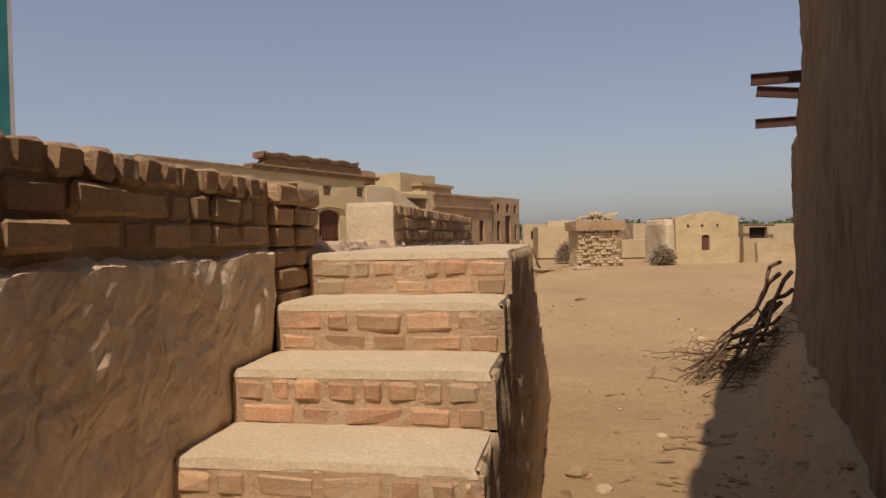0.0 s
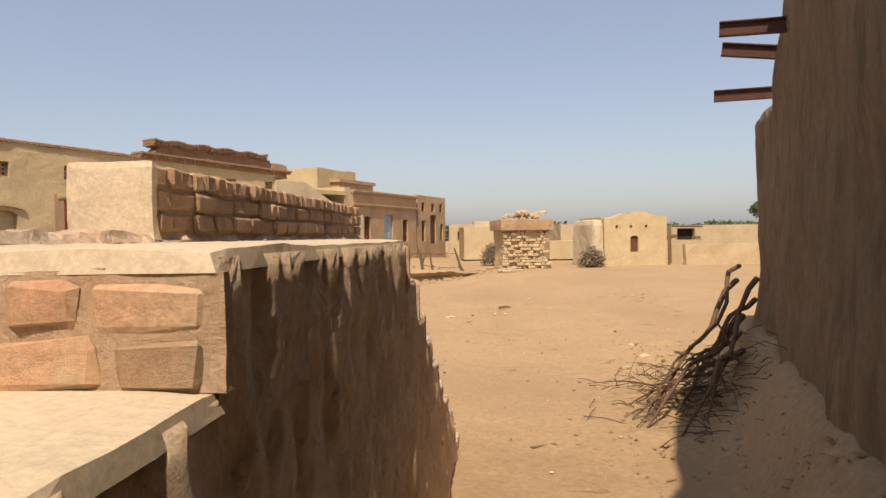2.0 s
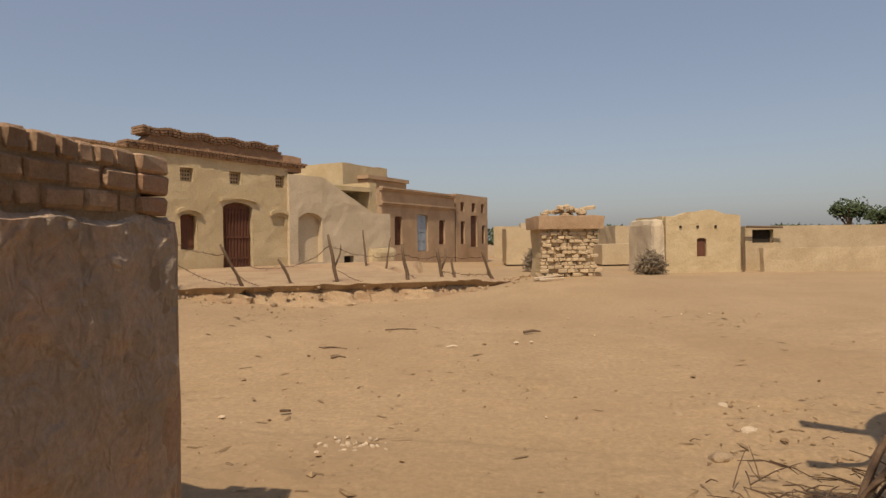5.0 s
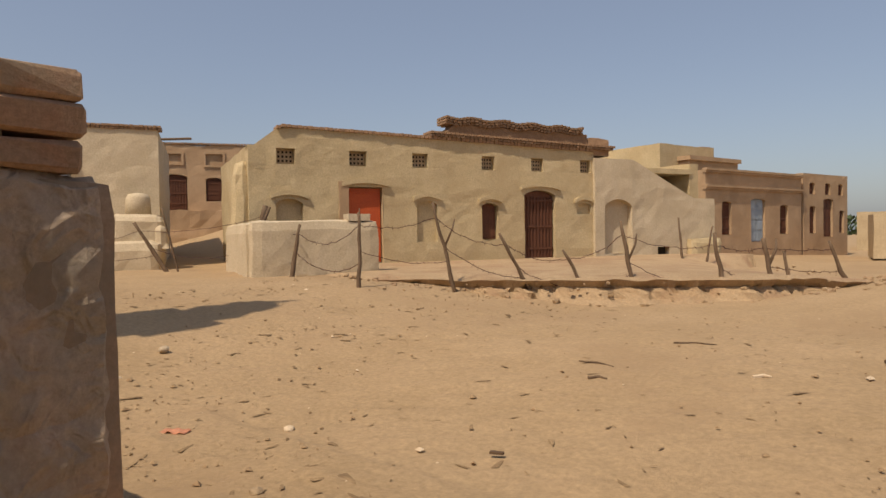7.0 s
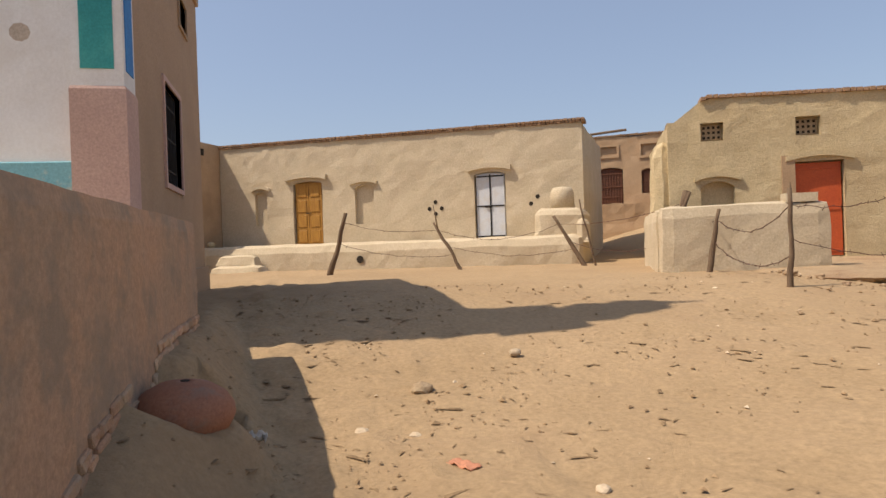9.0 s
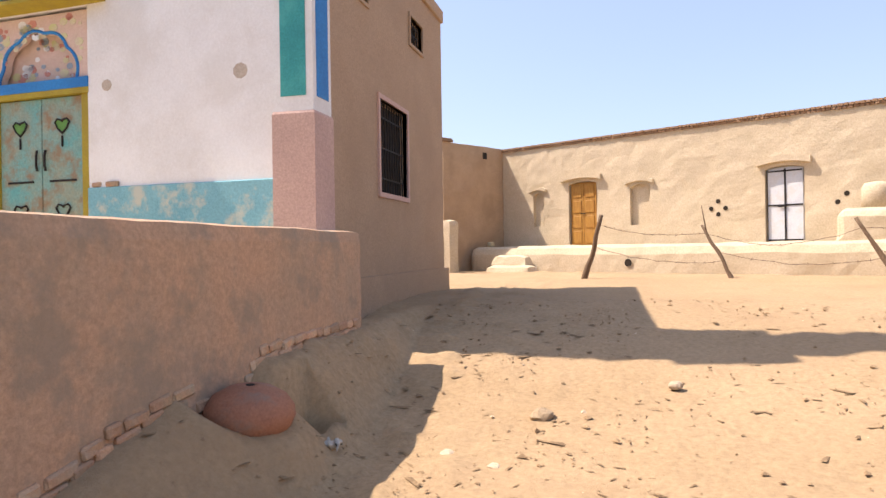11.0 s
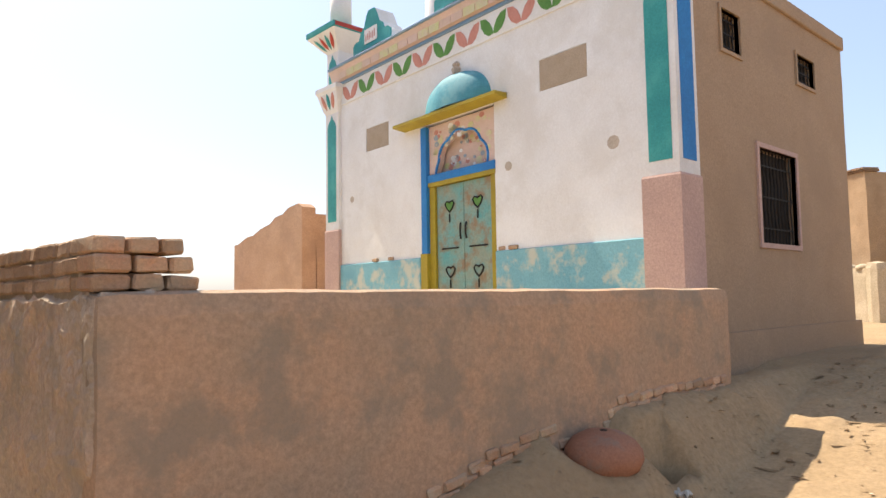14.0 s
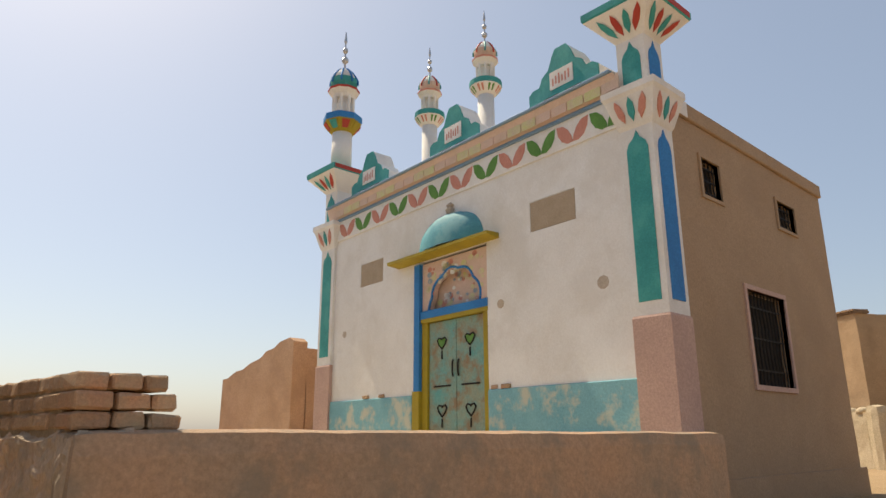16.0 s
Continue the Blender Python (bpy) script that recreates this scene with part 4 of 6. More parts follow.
            q2 = [pt(r0, a - w, z + 0.06 * s, -0.03), pt(r0, a + w, z + 0.06 * s, -0.03), pt(r1, a + w, z + 0.21 * s, -0.03), pt(r1, a - w, z + 0.21 * s, -0.03)]
            bm.faces.new(q)
            bm.faces.new(q2[::-1])
            for j in range(4):
                bm.faces.new((q[j], q2[j], q2[(j + 1) % 4], q[(j + 1) % 4]))
            part("balcony_stencil", bm, (TEAL, RED, YELLOW, RED)[i % 4] if main else (ORANGE, GREEN)[i % 2], t)
        seg("balcony_rail", [(0.44, 0.25), (0.45, 0.27), (0.45, 0.40), (0.40, 0.40), (0.40, 0.27)], BLUE if main else TEAL, 8 if main else 16, "painted balcony rail")
        seg("lantern_core", [(0.13, 0.26), (0.13, 0.92)], WHITE)
        for i in range(8):
            a = 2 * math.pi * i / 8
            part("lantern_column", tube([(0.23 * s * math.cos(a), 0.23 * s * math.sin(a), z + 0.27 * s), (0.23 * s * math.cos(a), 0.23 * s * math.sin(a), z + 0.92 * s)], 0.036 * s, 6), WHITE, t)
        seg("lantern_eave", [(0.24, 0.88), (0.27, 0.95), (0.36, 1.04), (0.36, 1.10), (0.27, 1.12)], WHITE, 10)
        seg("eave_edge", [(0.362, 1.045), (0.37, 1.06), (0.37, 1.095), (0.33, 1.115)], RED if main else ORANGE, 10, "red eave edge")
        seg("dome_collar", [(0.25, 1.11), (0.31, 1.24), (0.315, 1.36), (0.27, 1.38)], TEAL if main else SALMON, 12, "fluted collar")
        seg("dome", [(0.27, 1.34), (0.25, 1.46), (0.17, 1.58), (0.05, 1.68), (0.03, 1.70)], WHITE, 14)
        for i in range(8):
            a = 2 * math.pi * i / 8
            pts = [((r + 0.01) * s * math.cos(a), (r + 0.01) * s * math.sin(a), z + h * s) for r, h in ((0.315, 1.24), (0.31, 1.34), (0.262, 1.44), (0.18, 1.56), (0.09, 1.64))]
            part("dome_rib", tube(pts, 0.026 * s, 5), BLUE if main else (RED, TEAL)[i % 2], t)
        seg("finial", [(0.03, 1.68), (0.022, 1.80), (0.075, 1.87), (0.085, 1.92), (0.06, 1.97), (0.022, 2.0), (0.02, 2.08), (0.06, 2.14), (0.068, 2.18), (0.05, 2.22), (0.02, 2.25), (0.018, 2.34), (0.04, 2.40), (0.03, 2.5), (0.006, 2.68)], SILVER, 12, "silver ball finial")
    minaret(-8.98, 1.17, 7.1, 8.08, 1.0, True)
    minaret(MX - 0.19, MY1 - 0.235, 7.1, 8.08, 1.0, True)
    minaret(-11.0, 1.9, 5.5, 8.66, 0.82, False)
    minaret(-11.0, 3.8, 5.5, 8.72, 0.82, False)
    for y in (2.98, 5.48, 7.82):
        outline = [(-0.62, 0.0), (-0.62, 0.30), (-0.54, 0.36), (-0.42, 0.36), (-0.36, 0.50), (-0.24, 0.58), (-0.16, 0.78), (-0.10, 0.88), (0.10, 0.88), (0.16, 0.78), (0.24, 0.58), (0.36, 0.50), (0.42, 0.36), (0.54, 0.36), (0.62, 0.30), (0.62, 0.0)]
        c = part("parapet_crest", extrude_poly([(y + a, 6.21 + z) for a, z in outline], 0.035, "y", -0.02), TEAL, mq, "teal stepped crest with a lettered plaque", m=f)
        part("crest_body", extrude_poly([(y + a, 6.21 + z * 0.995) for a, z in outline], 0.42, "y", 0.016), WHITE, c)
        part("crest_plaque", box(y - 0.21, y + 0.21, -0.035, -0.02, 6.43, 6.72, 0.004), WHITE, c, "pale plaque with illegible script")
        for k in range(6):
            part("script_stroke", box(y - 0.16 + k * 0.057, y - 0.135 + k * 0.057, -0.04, -0.0345, 6.48 + 0.02 * (k % 2), 6.60 + 0.05 * ((k * 7) % 3) / 2), ORANGE, c)
        # slots are dark-coloured slips on the crest, their shade painted in
        part("crest_slot", box(y - 0.34, y - 0.05, -0.03, -0.018, 6.24, 6.33), DARKIN, c)
        part("crest_slot", box(y + 0.05, y + 0.34, -0.03, -0.018, 6.24, 6.33), DARKIN, c)


build_mosque()


# ---- houses across the square ----
def plank_door(parent, name, s0, s1, z0, z1, y, material, label, style, rise=0.0):
    n = 8
    if rise:
        outline = [(s0, z0), (s1, z0)] + [(s1 - (s1 - s0) * i / n, z1 - rise + rise * math.sin(math.pi * i / n) ** 0.7) for i in range(n + 1)]
    else:
        outline = [(s0, z0), (s1, z0), (s1, z1), (s0, z1)]
    d = part(name, extrude_poly(outline, 0.05, "y", y), material, parent, label)
    mid = (s0 + s1) / 2
    zt = z1 - rise
    if style == "bars":
        k = 9
        for i in range(k):
            x = s0 + (s1 - s0) * (i + 0.5) / k
            part("batten", box(x - 0.02, x + 0.02, y - 0.03, y, z0 + 0.03, zt - 0.02), material, d)
        for z in (z0 + 0.25, (z0 + zt) / 2, zt - 0.15):
            part("rail", box(s0 + 0.01, s1 - 0.01, y - 0.045, y - 0.031, z, z + 0.05), material, d)
    elif style == "panels":
        for a, b in ((s0, mid), (mid, s1)):
            lf = part("door_leaf", box(a + 0.008, b - 0.008, y - 0.03, y, z0, zt), material, d)
            for i in range(4):
                za, zb = z0 + (zt - z0) * (i + 0.1) / 4, z0 + (zt - z0) * (i + 0.9) / 4
                part("door_panel", box(a + 0.08, b - 0.08, y - 0.05, y - 0.03, za, zb, 0.012), material, lf)
        part("bolt", box(mid - 0.1, mid + 0.1, y - 0.065, y - 0.05, (z0 + zt) / 2, (z0 + zt) / 2 + 0.03), IRON, d)
    elif style == "steel":
        for a, b in ((s0, mid), (mid, s1)):
            lf = part("door_leaf", box(a + 0.012, b - 0.012, y - 0.03, y, z0, zt), material, d)
            for z in (z0 + 0.04, (z0 + zt) / 2, zt - 0.06):
                part("frame_strip", box(a + 0.02, b - 0.02, y - 0.045, y - 0.03, z - 0.02, z + 0.02), IRON, lf)
        part("meeting_strip", box(mid - 0.02, mid + 0.02, y - 0.05, y - 0.03, z0, zt), IRON, d)
        part("bolt", box(mid - 0.16, mid + 0.05, y - 0.075, y - 0.05, (z0 + zt) / 2 - 0.05, (z0 + zt) / 2 - 0.02), IRON, d)
    elif style == "plain":
        for z in (z0 + 0.1, (z0 + zt) / 2, zt - 0.1):
            part("rail", box(s0 + 0.02, s1 - 0.02, y - 0.015, y, z - 0.02, z + 0.02), material, d)
    return d


def hood(parent, s0, s1, z, material, y=0.0, h=0.1, out=0.07):
    """A curved plaster eyebrow over an opening."""
    n, c = 8, (s0 + s1) / 2
    lo, hi = [], []
    for i in range(n + 1):
        s = s0 + (s1 - s0) * i / n
        b = 0.09 * (1 - ((s - c) / ((s1 - s0) / 2)) ** 2)
        lo.append((s, z + b))
        hi.append((s, z + b + h))
    part("eyebrow", extrude_poly(lo + hi[::-1], out + 0.02, "y", y - out), material, parent)


def coping(parent, s0, s1, zf, y0=-0.06, d=0.42, h=0.07, rows=2, material=None):
    rnd = random.Random(int(abs(s0) * 100) + 3)
    for r in range(rows):
        bm = bmesh.new()
        s = s0
        while s < s1:
            l = rnd.uniform(0.10, 0.14)
            z = zf(s) + r * (h + 0.006)
            add_box(bm, s, s + l - 0.018, y0 - 0.025 * r + rnd.uniform(-0.012, 0.012), y0 + d, z, z + h * rnd.uniform(0.85, 1.05))
            s += l
        part("brick_coping", bm, material or ROOFBRICK, parent, "row of roof-edge bricks")


def shell(parent, s0, s1, z0, z1, y0, y1, material, seed=1.0):
    """Side and back walls and the roof of a house whose front is a facade."""
    part("wall", rough_box(s0, s0 + 0.35, y0, y1, z0, z1, 0.5, 0.03, seed), material, parent)
    part("wall", rough_box(s1 - 0.35, s1, y0, y1, z0, z1, 0.5, 0.03, seed + 1), material, parent)
    part("wall", rough_box(s0 + 0.36, s1 - 0.36, y1 - 0.35, y1, z0, z1, 0.5, 0.03, seed + 2), material, parent)
    part("roof", box(s0 + 0.3, s1 - 0.3, y0 - 0.05, y1 - 0.3, z1 - 0.35, z1 - 0.2), MUD, parent)


def lattice(parent, s0, s1, z0, z1, y, material=MORTAR):
    """A pierced vent block in a small recess."""
    v = part("vent", box(s0, s1, y - 0.02, y, z0, z1), material, parent, "pierced clay vent grille")
    bm = bmesh.new()
    for i in range(4):
        for j in range(3):
            a, b = s0 + (s1 - s0) * (i + 0.25) / 4, s0 + (s1 - s0) * (i + 0.75) / 4
            c, d = z0 + (z1 - z0) * (j + 0.25) / 3, z0 + (z1 - z0) * (j + 0.75) / 3
            # each piercing is a near-black block in place of a shaded hole
            add_box(bm, a, b, y - 0.026, y - 0.021, c, d)
    tagged(part("vent_holes", bm, DARKIN, v), kind="stuff")


def build_house_b():
    m = SITE_B @ frame_at((-9.88, 24.43), (0.479, 0.878))
    h = thing("long_mud_house", "long pale mud house with red and brown doors", "house", m)
    def top(s):
        return 3.66 - 0.028 * s - (0.0 if s > -6.5 else 0.55 * (-6.5 - s) / 0.7)
    vents = [(-6.57, -6.14), (-4.85, -4.41), (-3.22, -2.80), (-1.27, -0.89), (0.24, 0.62), (1.82, 2.18)]
    ops = [(a, b, 3.0, 3.36, 0.16, 0.0) for a, b in vents]
    ops += [(-6.60, -5.97, 1.25, 2.20, 0.15, 0.12), (-4.88, -4.02, 0.66, 2.5, 0.20, 0.0), (-3.12, -2.56, 1.15, 2.18, 0.10, 0.1),
            (-1.29, -0.80, 1.18, 2.14, 0.24, 0.08), (0.0, 0.99, 0.62, 2.5, 0.26, 0.14), (1.70, 2.16, 1.85, 2.15, 0.07, 0.06)]
    part("facade", facade(-7.2, 2.3, -0.2, top, ops, 0.4, 0.28, 0.03, 2.0), MUD, h, "hand-smoothed mud plaster front")
    part("buttress", rough_box(-7.62, -6.95, -0.02, 0.9, -0.2, 3.05, 0.3, 0.05, 5, 1.5, 0.1, 0.14), MUD, h)
    shell(h, -7.15, 6.6, -0.2, 3.45, 0.41, 5.5, MUD, 2)
    for a, b in vents:
        lattice(h, a + 0.03, b - 0.03, 3.03, 3.33, 0.155)
    plank_door(h, "door", -4.85, -4.05, 0.68, 2.47, 0.10, REDDOOR, "bright orange-red steel door", "plain")
    plank_door(h, "door", 0.02, 0.97, 0.64, 2.48, 0.14, WOOD, "dark red-brown barred wooden gate", "bars", 0.14)
    w = plank_door(h, "window", -1.27, -0.82, 1.2, 2.12, 0.15, WOOD, "small shuttered wooden window", "plain", 0.08)
    for a, b, z in ((-6.72, -5.86, 2.20), (-5.05, -3.85, 2.50), (-3.22, -2.46, 2.18), (-1.38, -0.70, 2.14), (-0.12, 1.11, 2.50), (1.60, 2.26, 2.15)):
        hood(h, a, b, z, MUD)
    part("door_surround", facade(-5.12, -4.885, 0.6, lambda s: 2.62, [], 0.05, 0.3, 0.01, 3, -0.05), MUD_RED, h)
    coping(h, -6.55, 2.2, top, rows=1)
    coping(h, -2.75, 2.9, lambda s: top(s) + 0.07, -0.10, 0.5, 0.06, 2)
    # brick parapet room on the roof
    def ptop(s):
        return 4.10 - 0.02 * s + 0.03 * math.sin(s * 7)
    part("roof_parapet", facade(-2.55, 2.1, 3.6, lambda s: ptop(s) - (0.25 if s < -2.3 else 0), [], 0.45, 0.25, 0.02, 7.0, 0.04), ROOFBRICK, h, "weathered brick roof parapet")
    coping(h, -2.30, 1.85, lambda s: ptop(s), -0.02, 0.55, 0.06, 3)
    part("roof_stub", rough_box(2.15, 2.85, 0.03, 0.6, 3.5, 3.98, 0.14, 0.04, 4), ROOFBRICK, h, "broken brick stub")
    # stair wall that falls to the side
    def stop(s):
        return 3.42 if s < 3.6 else 3.42 - (s - 3.6) * 0.475
    part("stair_wall", facade(2.25, 6.75, -0.2, stop, [(2.58, 3.56, 0.72, 2.27, 0.22, 0.2), (4.5, 4.96, 0.5, 0.88, 0.3, 0.0)], 0.30, 0.28, 0.035, 12.0, -0.10), MUD_PALE, h, "pale plastered stair wall with a sloping top")
    # dark plate paints the shade at the back of the niche
    part("niche_back", box(4.52, 4.94, 0.08, 0.15, 0.51, 0.87), DARKIN, h)
    part("stair_mass", extrude_poly([(3.55, -0.2), (6.74, -0.2), (6.74, 1.93), (3.6, 3.41)], 1.05, "y", 0.2), MUD_PALE, h)
    part("stair_foot", rough_box(5.55, 6.85, -0.35, -0.09, -0.2, 1.15, 0.2, 0.05, 6, 1.6, 0.08), MUD, h)
    # terrace in front, with a crumbled edge
    def edge(s):
        return float(np.interp(s, (-6.4, -5.9, -4.24, -1.3, 0.75, 2.0, 3.2, 4.4, 6.8), (-3.4, -4.6, -6.28, -8.45, -9.0, -8.3, -6.2, -4.4, -3.3)))
    bm = bmesh.new()
    nS, rows = 240, []
    for i in range(nS + 1):
        s = -6.4 + 13.2 * i / nS
        e = edge(s) + 0.28 * noise.noise(Vector((s * 1.3, 4, 1))) + 0.12 * noise.noise(Vector((s * 4.1, 6, 1)))
        zt = 0.60 + 0.025 * noise.noise(Vector((s * 2, 1, 1))) - max(0, s + 0.5) * 0.075
        n1, n2, n3 = [noise.noise(Vector((s * f, g, 2))) for f, g in ((5.0, 2), (7.3, 3), (3.7, 9))]
        row = []
        for dy, z in ((0.3, 0.66), (-1.5, 0.63), (e + 1.6, zt + 0.02), (e + 0.7, zt), (e + 0.25, zt - 0.02 + 0.02 * n2), (e + 0.07 * n1, zt - 0.05 + 0.03 * n3), (e + 0.16 + 0.16 * n2, zt - 0.16), (e + 0.05 + 0.2 * n1, zt - 0.24 + 0.04 * n3), (e - 0.06 + 0.18 * n3, zt - 0.34), (e - 0.35 + 0.1 * n1, 0.16), (e - 0.6, -0.25)):
            row.append(bm.verts.new((s, dy, z)))
        rows.append(row)
    for a, b in zip(rows, rows[1:]):
        for k in range(10):
            bm.faces.new((a[k], b[k], b[k + 1], a[k + 1]))
    bm.faces.new(rows[0])
    solid("trim_terrace", bm, TERR, "low earthen terrace with a crumbling eroded edge", "terrace", m, kind="structure")
    rnd = random.Random(77)
    bm = bmesh.new()
    for i in range(200):
        s = rnd.uniform(-6.2, 4.5)
        r = rnd.choice((0.02, 0.025, 0.03, 0.04, 0.06)) * rnd.uniform(0.7, 1.2)
        c = Vector((s, edge(s) + rnd.gauss(-0.12, 0.22), 0.0))
        w = m @ c
        c.z = max((m.inverted() @ Vector((w.x, w.y, gz(w.x, w.y)))).z, 0.42 + rnd.uniform(-0.2, 0.08) if c.y > edge(s) - 0.1 else -1) + r * 0.3
        vs = bmesh.ops.create_icosphere(bm, subdivisions=1, radius=r)["verts"]
        for v in vs:
            v.co = c + Vector((v.co.x * rnd.uniform(0.7, 1.4), v.co.y * rnd.uniform(0.7, 1.3), v.co.z * rnd.uniform(0.5, 1.0)))
    solid("terrace_rubble", bm, TERR, "reddish clods broken from the terrace edge", "rubble", m, kind="stuff")
    # low screen wall before the red door
    lw = thing("screen_wall", "low plastered mud screen wall before the red door", "wall", SITE_B @ frame_at((-10.82, 16.22), (0.479, 0.878)))
    part("wall", rough_box(0.0, 2.48, 0, 0.35, -0.1, 1.62, 0.2, 0.03, 9, 1.5, 0.06), MUD_PALE, lw)
    part("return_wall", rough_box(-0.05, 0.3, 0.36, 3.4, -0.1, 1.6, 0.2, 0.03, 8, 1.5, 0.06), MUD_PALE, lw)
    part("cap_block", rough_box(1.85, 2.28, 0.02, 0.33, 1.6, 1.74, 0.15, 0.02, 3), MUD_PALE, lw)


build_house_b()


def build_house_a():
    m = SITE_A @ frame_at((-22.6, 13.0), (0.5, 0.866))
    h = thing("long_mud_house", "long low mud house with carved yellow door and white steel door", "house", m)
    def top(s):
        return 4.42 - 0.012 * s
    ops = [(3.70, 4.66, 1.12, 3.10, 0.2, 0.08), (-2.52, -1.45, 1.14, 3.2, 0.2, 0.08), (-0.27, 0.38, 1.72, 2.96, 0.13, 0.1), (-3.98, -3.52, 1.80, 2.95, 0.13, 0.1)]
    part("facade", facade(-5.34, 6.95, -0.2, top, ops, 0.4, 0.32, 0.03, 6.0), MUD_PALE, h, "smooth pale mud plaster front")
    shell(h, -5.45, 6.95, -0.2, 4.3, 0.41, 5.5, MUD_PALE, 3)
    coping(h, -5.5, 6.95, lambda s: top(s) + 0.002, -0.05, 0.45, 0.06, 2)
    plank_door(h, "door", -2.47, -1.5, 1.15, 3.18, 0.1, WOODY, "carved and varnished yellow wooden double door", "panels", 0.05)
    plank_door(h, "door", 3.74, 4.62, 1.13, 3.08, 0.1, WHITEDOOR, "white steel double door with dark strips", "steel", 0.05)
    for a, b, z in ((3.52, 4.85, 3.12), (-2.78, -1.25, 3.22)):
        hood(h, a, b, z, MUD_PALE, 0, 0.16, 0.13)
    for a, b, z in ((-0.42, 0.52, 2.96), (-4.1, -3.4, 2.95)):
        hood(h, a, b, z, MUD_PALE, 0, 0.1, 0.09)
    for c in (2.45, 5.62):
        for dx, dz in ((-0.2, 0), (0.2, 0), (0, 0.2), (0, -0.16)):
            # flush near-black disc, the hole's shade given as colour
            part("vent_hole", lathe([(0.065, 0), (0.064, 0.006), (0.02, 0.0065)], 10), DARKIN, h, "round vent hole", m=pose(c + dx, -0.008, 2.08 + dz, 90, 0, 0))
    # raised sitting platform along the front
    pl = solid("mud_platform", rough_box(-5.3, 7.1, -1.9, -0.03, -0.2, 1.12, 0.25, 0.045, 3, 1.0, 0.12), MUD_PALE, "raised rounded mud sitting platform along the house", "platform", m)
    st = thing("mud_steps", "two worn mud steps up to the platform", "steps", m)
    part("step", rough_box(-4.0, -2.2, -2.6, -1.93, -0.1, 0.55, 0.25, 0.04, 4, 1.5, 0.1), MUD_PALE, st)
    part("step", rough_box(-3.9, -2.5, -2.35, -1.94, 0.55, 0.85, 0.2, 0.03, 5, 1.5, 0.08), MUD_PALE, st)
    ov = thing("mud_stove", "stepped pale mud block with a rounded chimney stub", "stove", m)
    part("base", rough_box(5.75, 7.15, -1.5, -0.2, 1.05, 1.85, 0.2, 0.04, 8, 1.5, 0.12), MUD_PALE, ov)
    part("chimney_stub", lathe([(0.34, 1.80), (0.32, 2.3), (0.26, 2.42), (0.1, 2.45)], 14), MUD_PALE, ov, smooth=True, m=pose(6.45, -0.8, 0))
    part("arm", rough_box(6.9, 7.25, -1.6, -1.2, 0.9, 1.55, 0.15, 0.03, 3, 2, 0.1), MUD_PALE, ov)
    # near-black disc on the platform face for the shaded drain
    lo = part("drain_hole", lathe([(0.11, 0), (0.108, 0.012), (0.03, 0.013)], 12), DARKIN, pl, "dark drain hole", m=pose(0.75, -1.93, 0.62, 90, 0, 0))
    # projecting wing at the far end
    wg = thing("mud_house_wing", "taller projecting mud house end with a brick edge", "house", m)
    part("wall", rough_box(-9.6, -5.36, -3.0, 5.0, -0.2, 4.62, 0.4, 0.03, 4), MUD_RED, wg)
    coping(wg, -9.6, -5.4, lambda s: 4.63, -3.06, 0.5, 0.06, 2)
    # near-black block painted as the hole's inner shade
    part("vent_hole", box(-5.39, -5.33, -1.05, -0.85, 4.2, 4.42), DARKIN, wg)
    yw = thing("yard_wall", "low yard wall with a scalloped top", "wall", m)
    part("wall", rough_box(-9.8, -4.55, -3.75, -3.4, -0.2, 1.85, 0.25, 0.03, 2, 1.5, 0.06), MUD_PALE, yw)
    part("end_post", rough_box(-4.75, -4.3, -3.8, -3.35, -0.2, 2.0, 0.2, 0.03, 3, 1.5, 0.06), MUD_PALE, yw)
    for i in range(11):
        part("scallop", lathe([(0.2, 1.78), (0.19, 1.89), (0.1, 1.94), (0.02, 1.95)], 10), MUD_PALE, yw, smooth=True, m=pose(-9.5 + i * 0.45, -3.57, 0))


build_house_a()


def build_alley_house():
    m = ALLEY_SITE @ frame_at((-22.5, 27.5), (0.55, 0.835))
    h = thing("far_mud_house", "reddish weathered mud house closing the alley", "house", m)
    ops = [(-6.12, -5.4, 4.38, 4.73, 0.06, 0), (-4.49, -3.84, 4.30, 4.74, 0.06, 0), (-6.2, -5.2, 2.5, 3.92, 0.2, 0.1), (-4.5, -3.88, 2.85, 3.8, 0.2, 0.08)]
    part("facade", facade(-9, 2, 0.0, lambda s: 5.1 + 0.05 * math.sin(s * 3), ops, 0.4, 0.4, 0.04, 3.0), MUD_RED, h)
    shell(h, -8.95, 2, 0.0, 4.95, 0.41, 5, MUD_RED, 5)
    for a, b, c, d in ((-6.12, -5.4, 4.38, 4.73), (-4.49, -3.84, 4.30, 4.74)):
        bm = bmesh.new()
        for q in ((a - 0.09, b + 0.09, c - 0.09, c), (a - 0.09, b + 0.09, d, d + 0.09), (a - 0.09, a, c, d), (b, b + 0.09, c, d)):
            add_box(bm, q[0], q[1], -0.05, 0.02, q[2], q[3])
        part("panel_frame", bm, MUD_RED, h)
    plank_door(h, "door", -6.18, -5.22, 2.5, 3.9, 0.1, WOOD, "dark carved wooden door", "bars", 0.1)
    plank_door(h, "window", -4.48, -3.9, 2.87, 3.78, 0.1, WOOD, "dark wooden window", "bars", 0.08)
    coping(h, -9, 2, lambda s: 5.11, -0.06, 0.4, 0.07, 1)
    part("roof_pole", tube([(-7.5, 0.2, 5.25), (-5.0, -0.1, 5.33)], 0.05, 6), POST, h)
    part("plinth", rough_box(-9, 2, -0.8, -0.02, 0.0, 2.42, 0.35, 0.09, 4), MUD_RED, h)


build_alley_house()


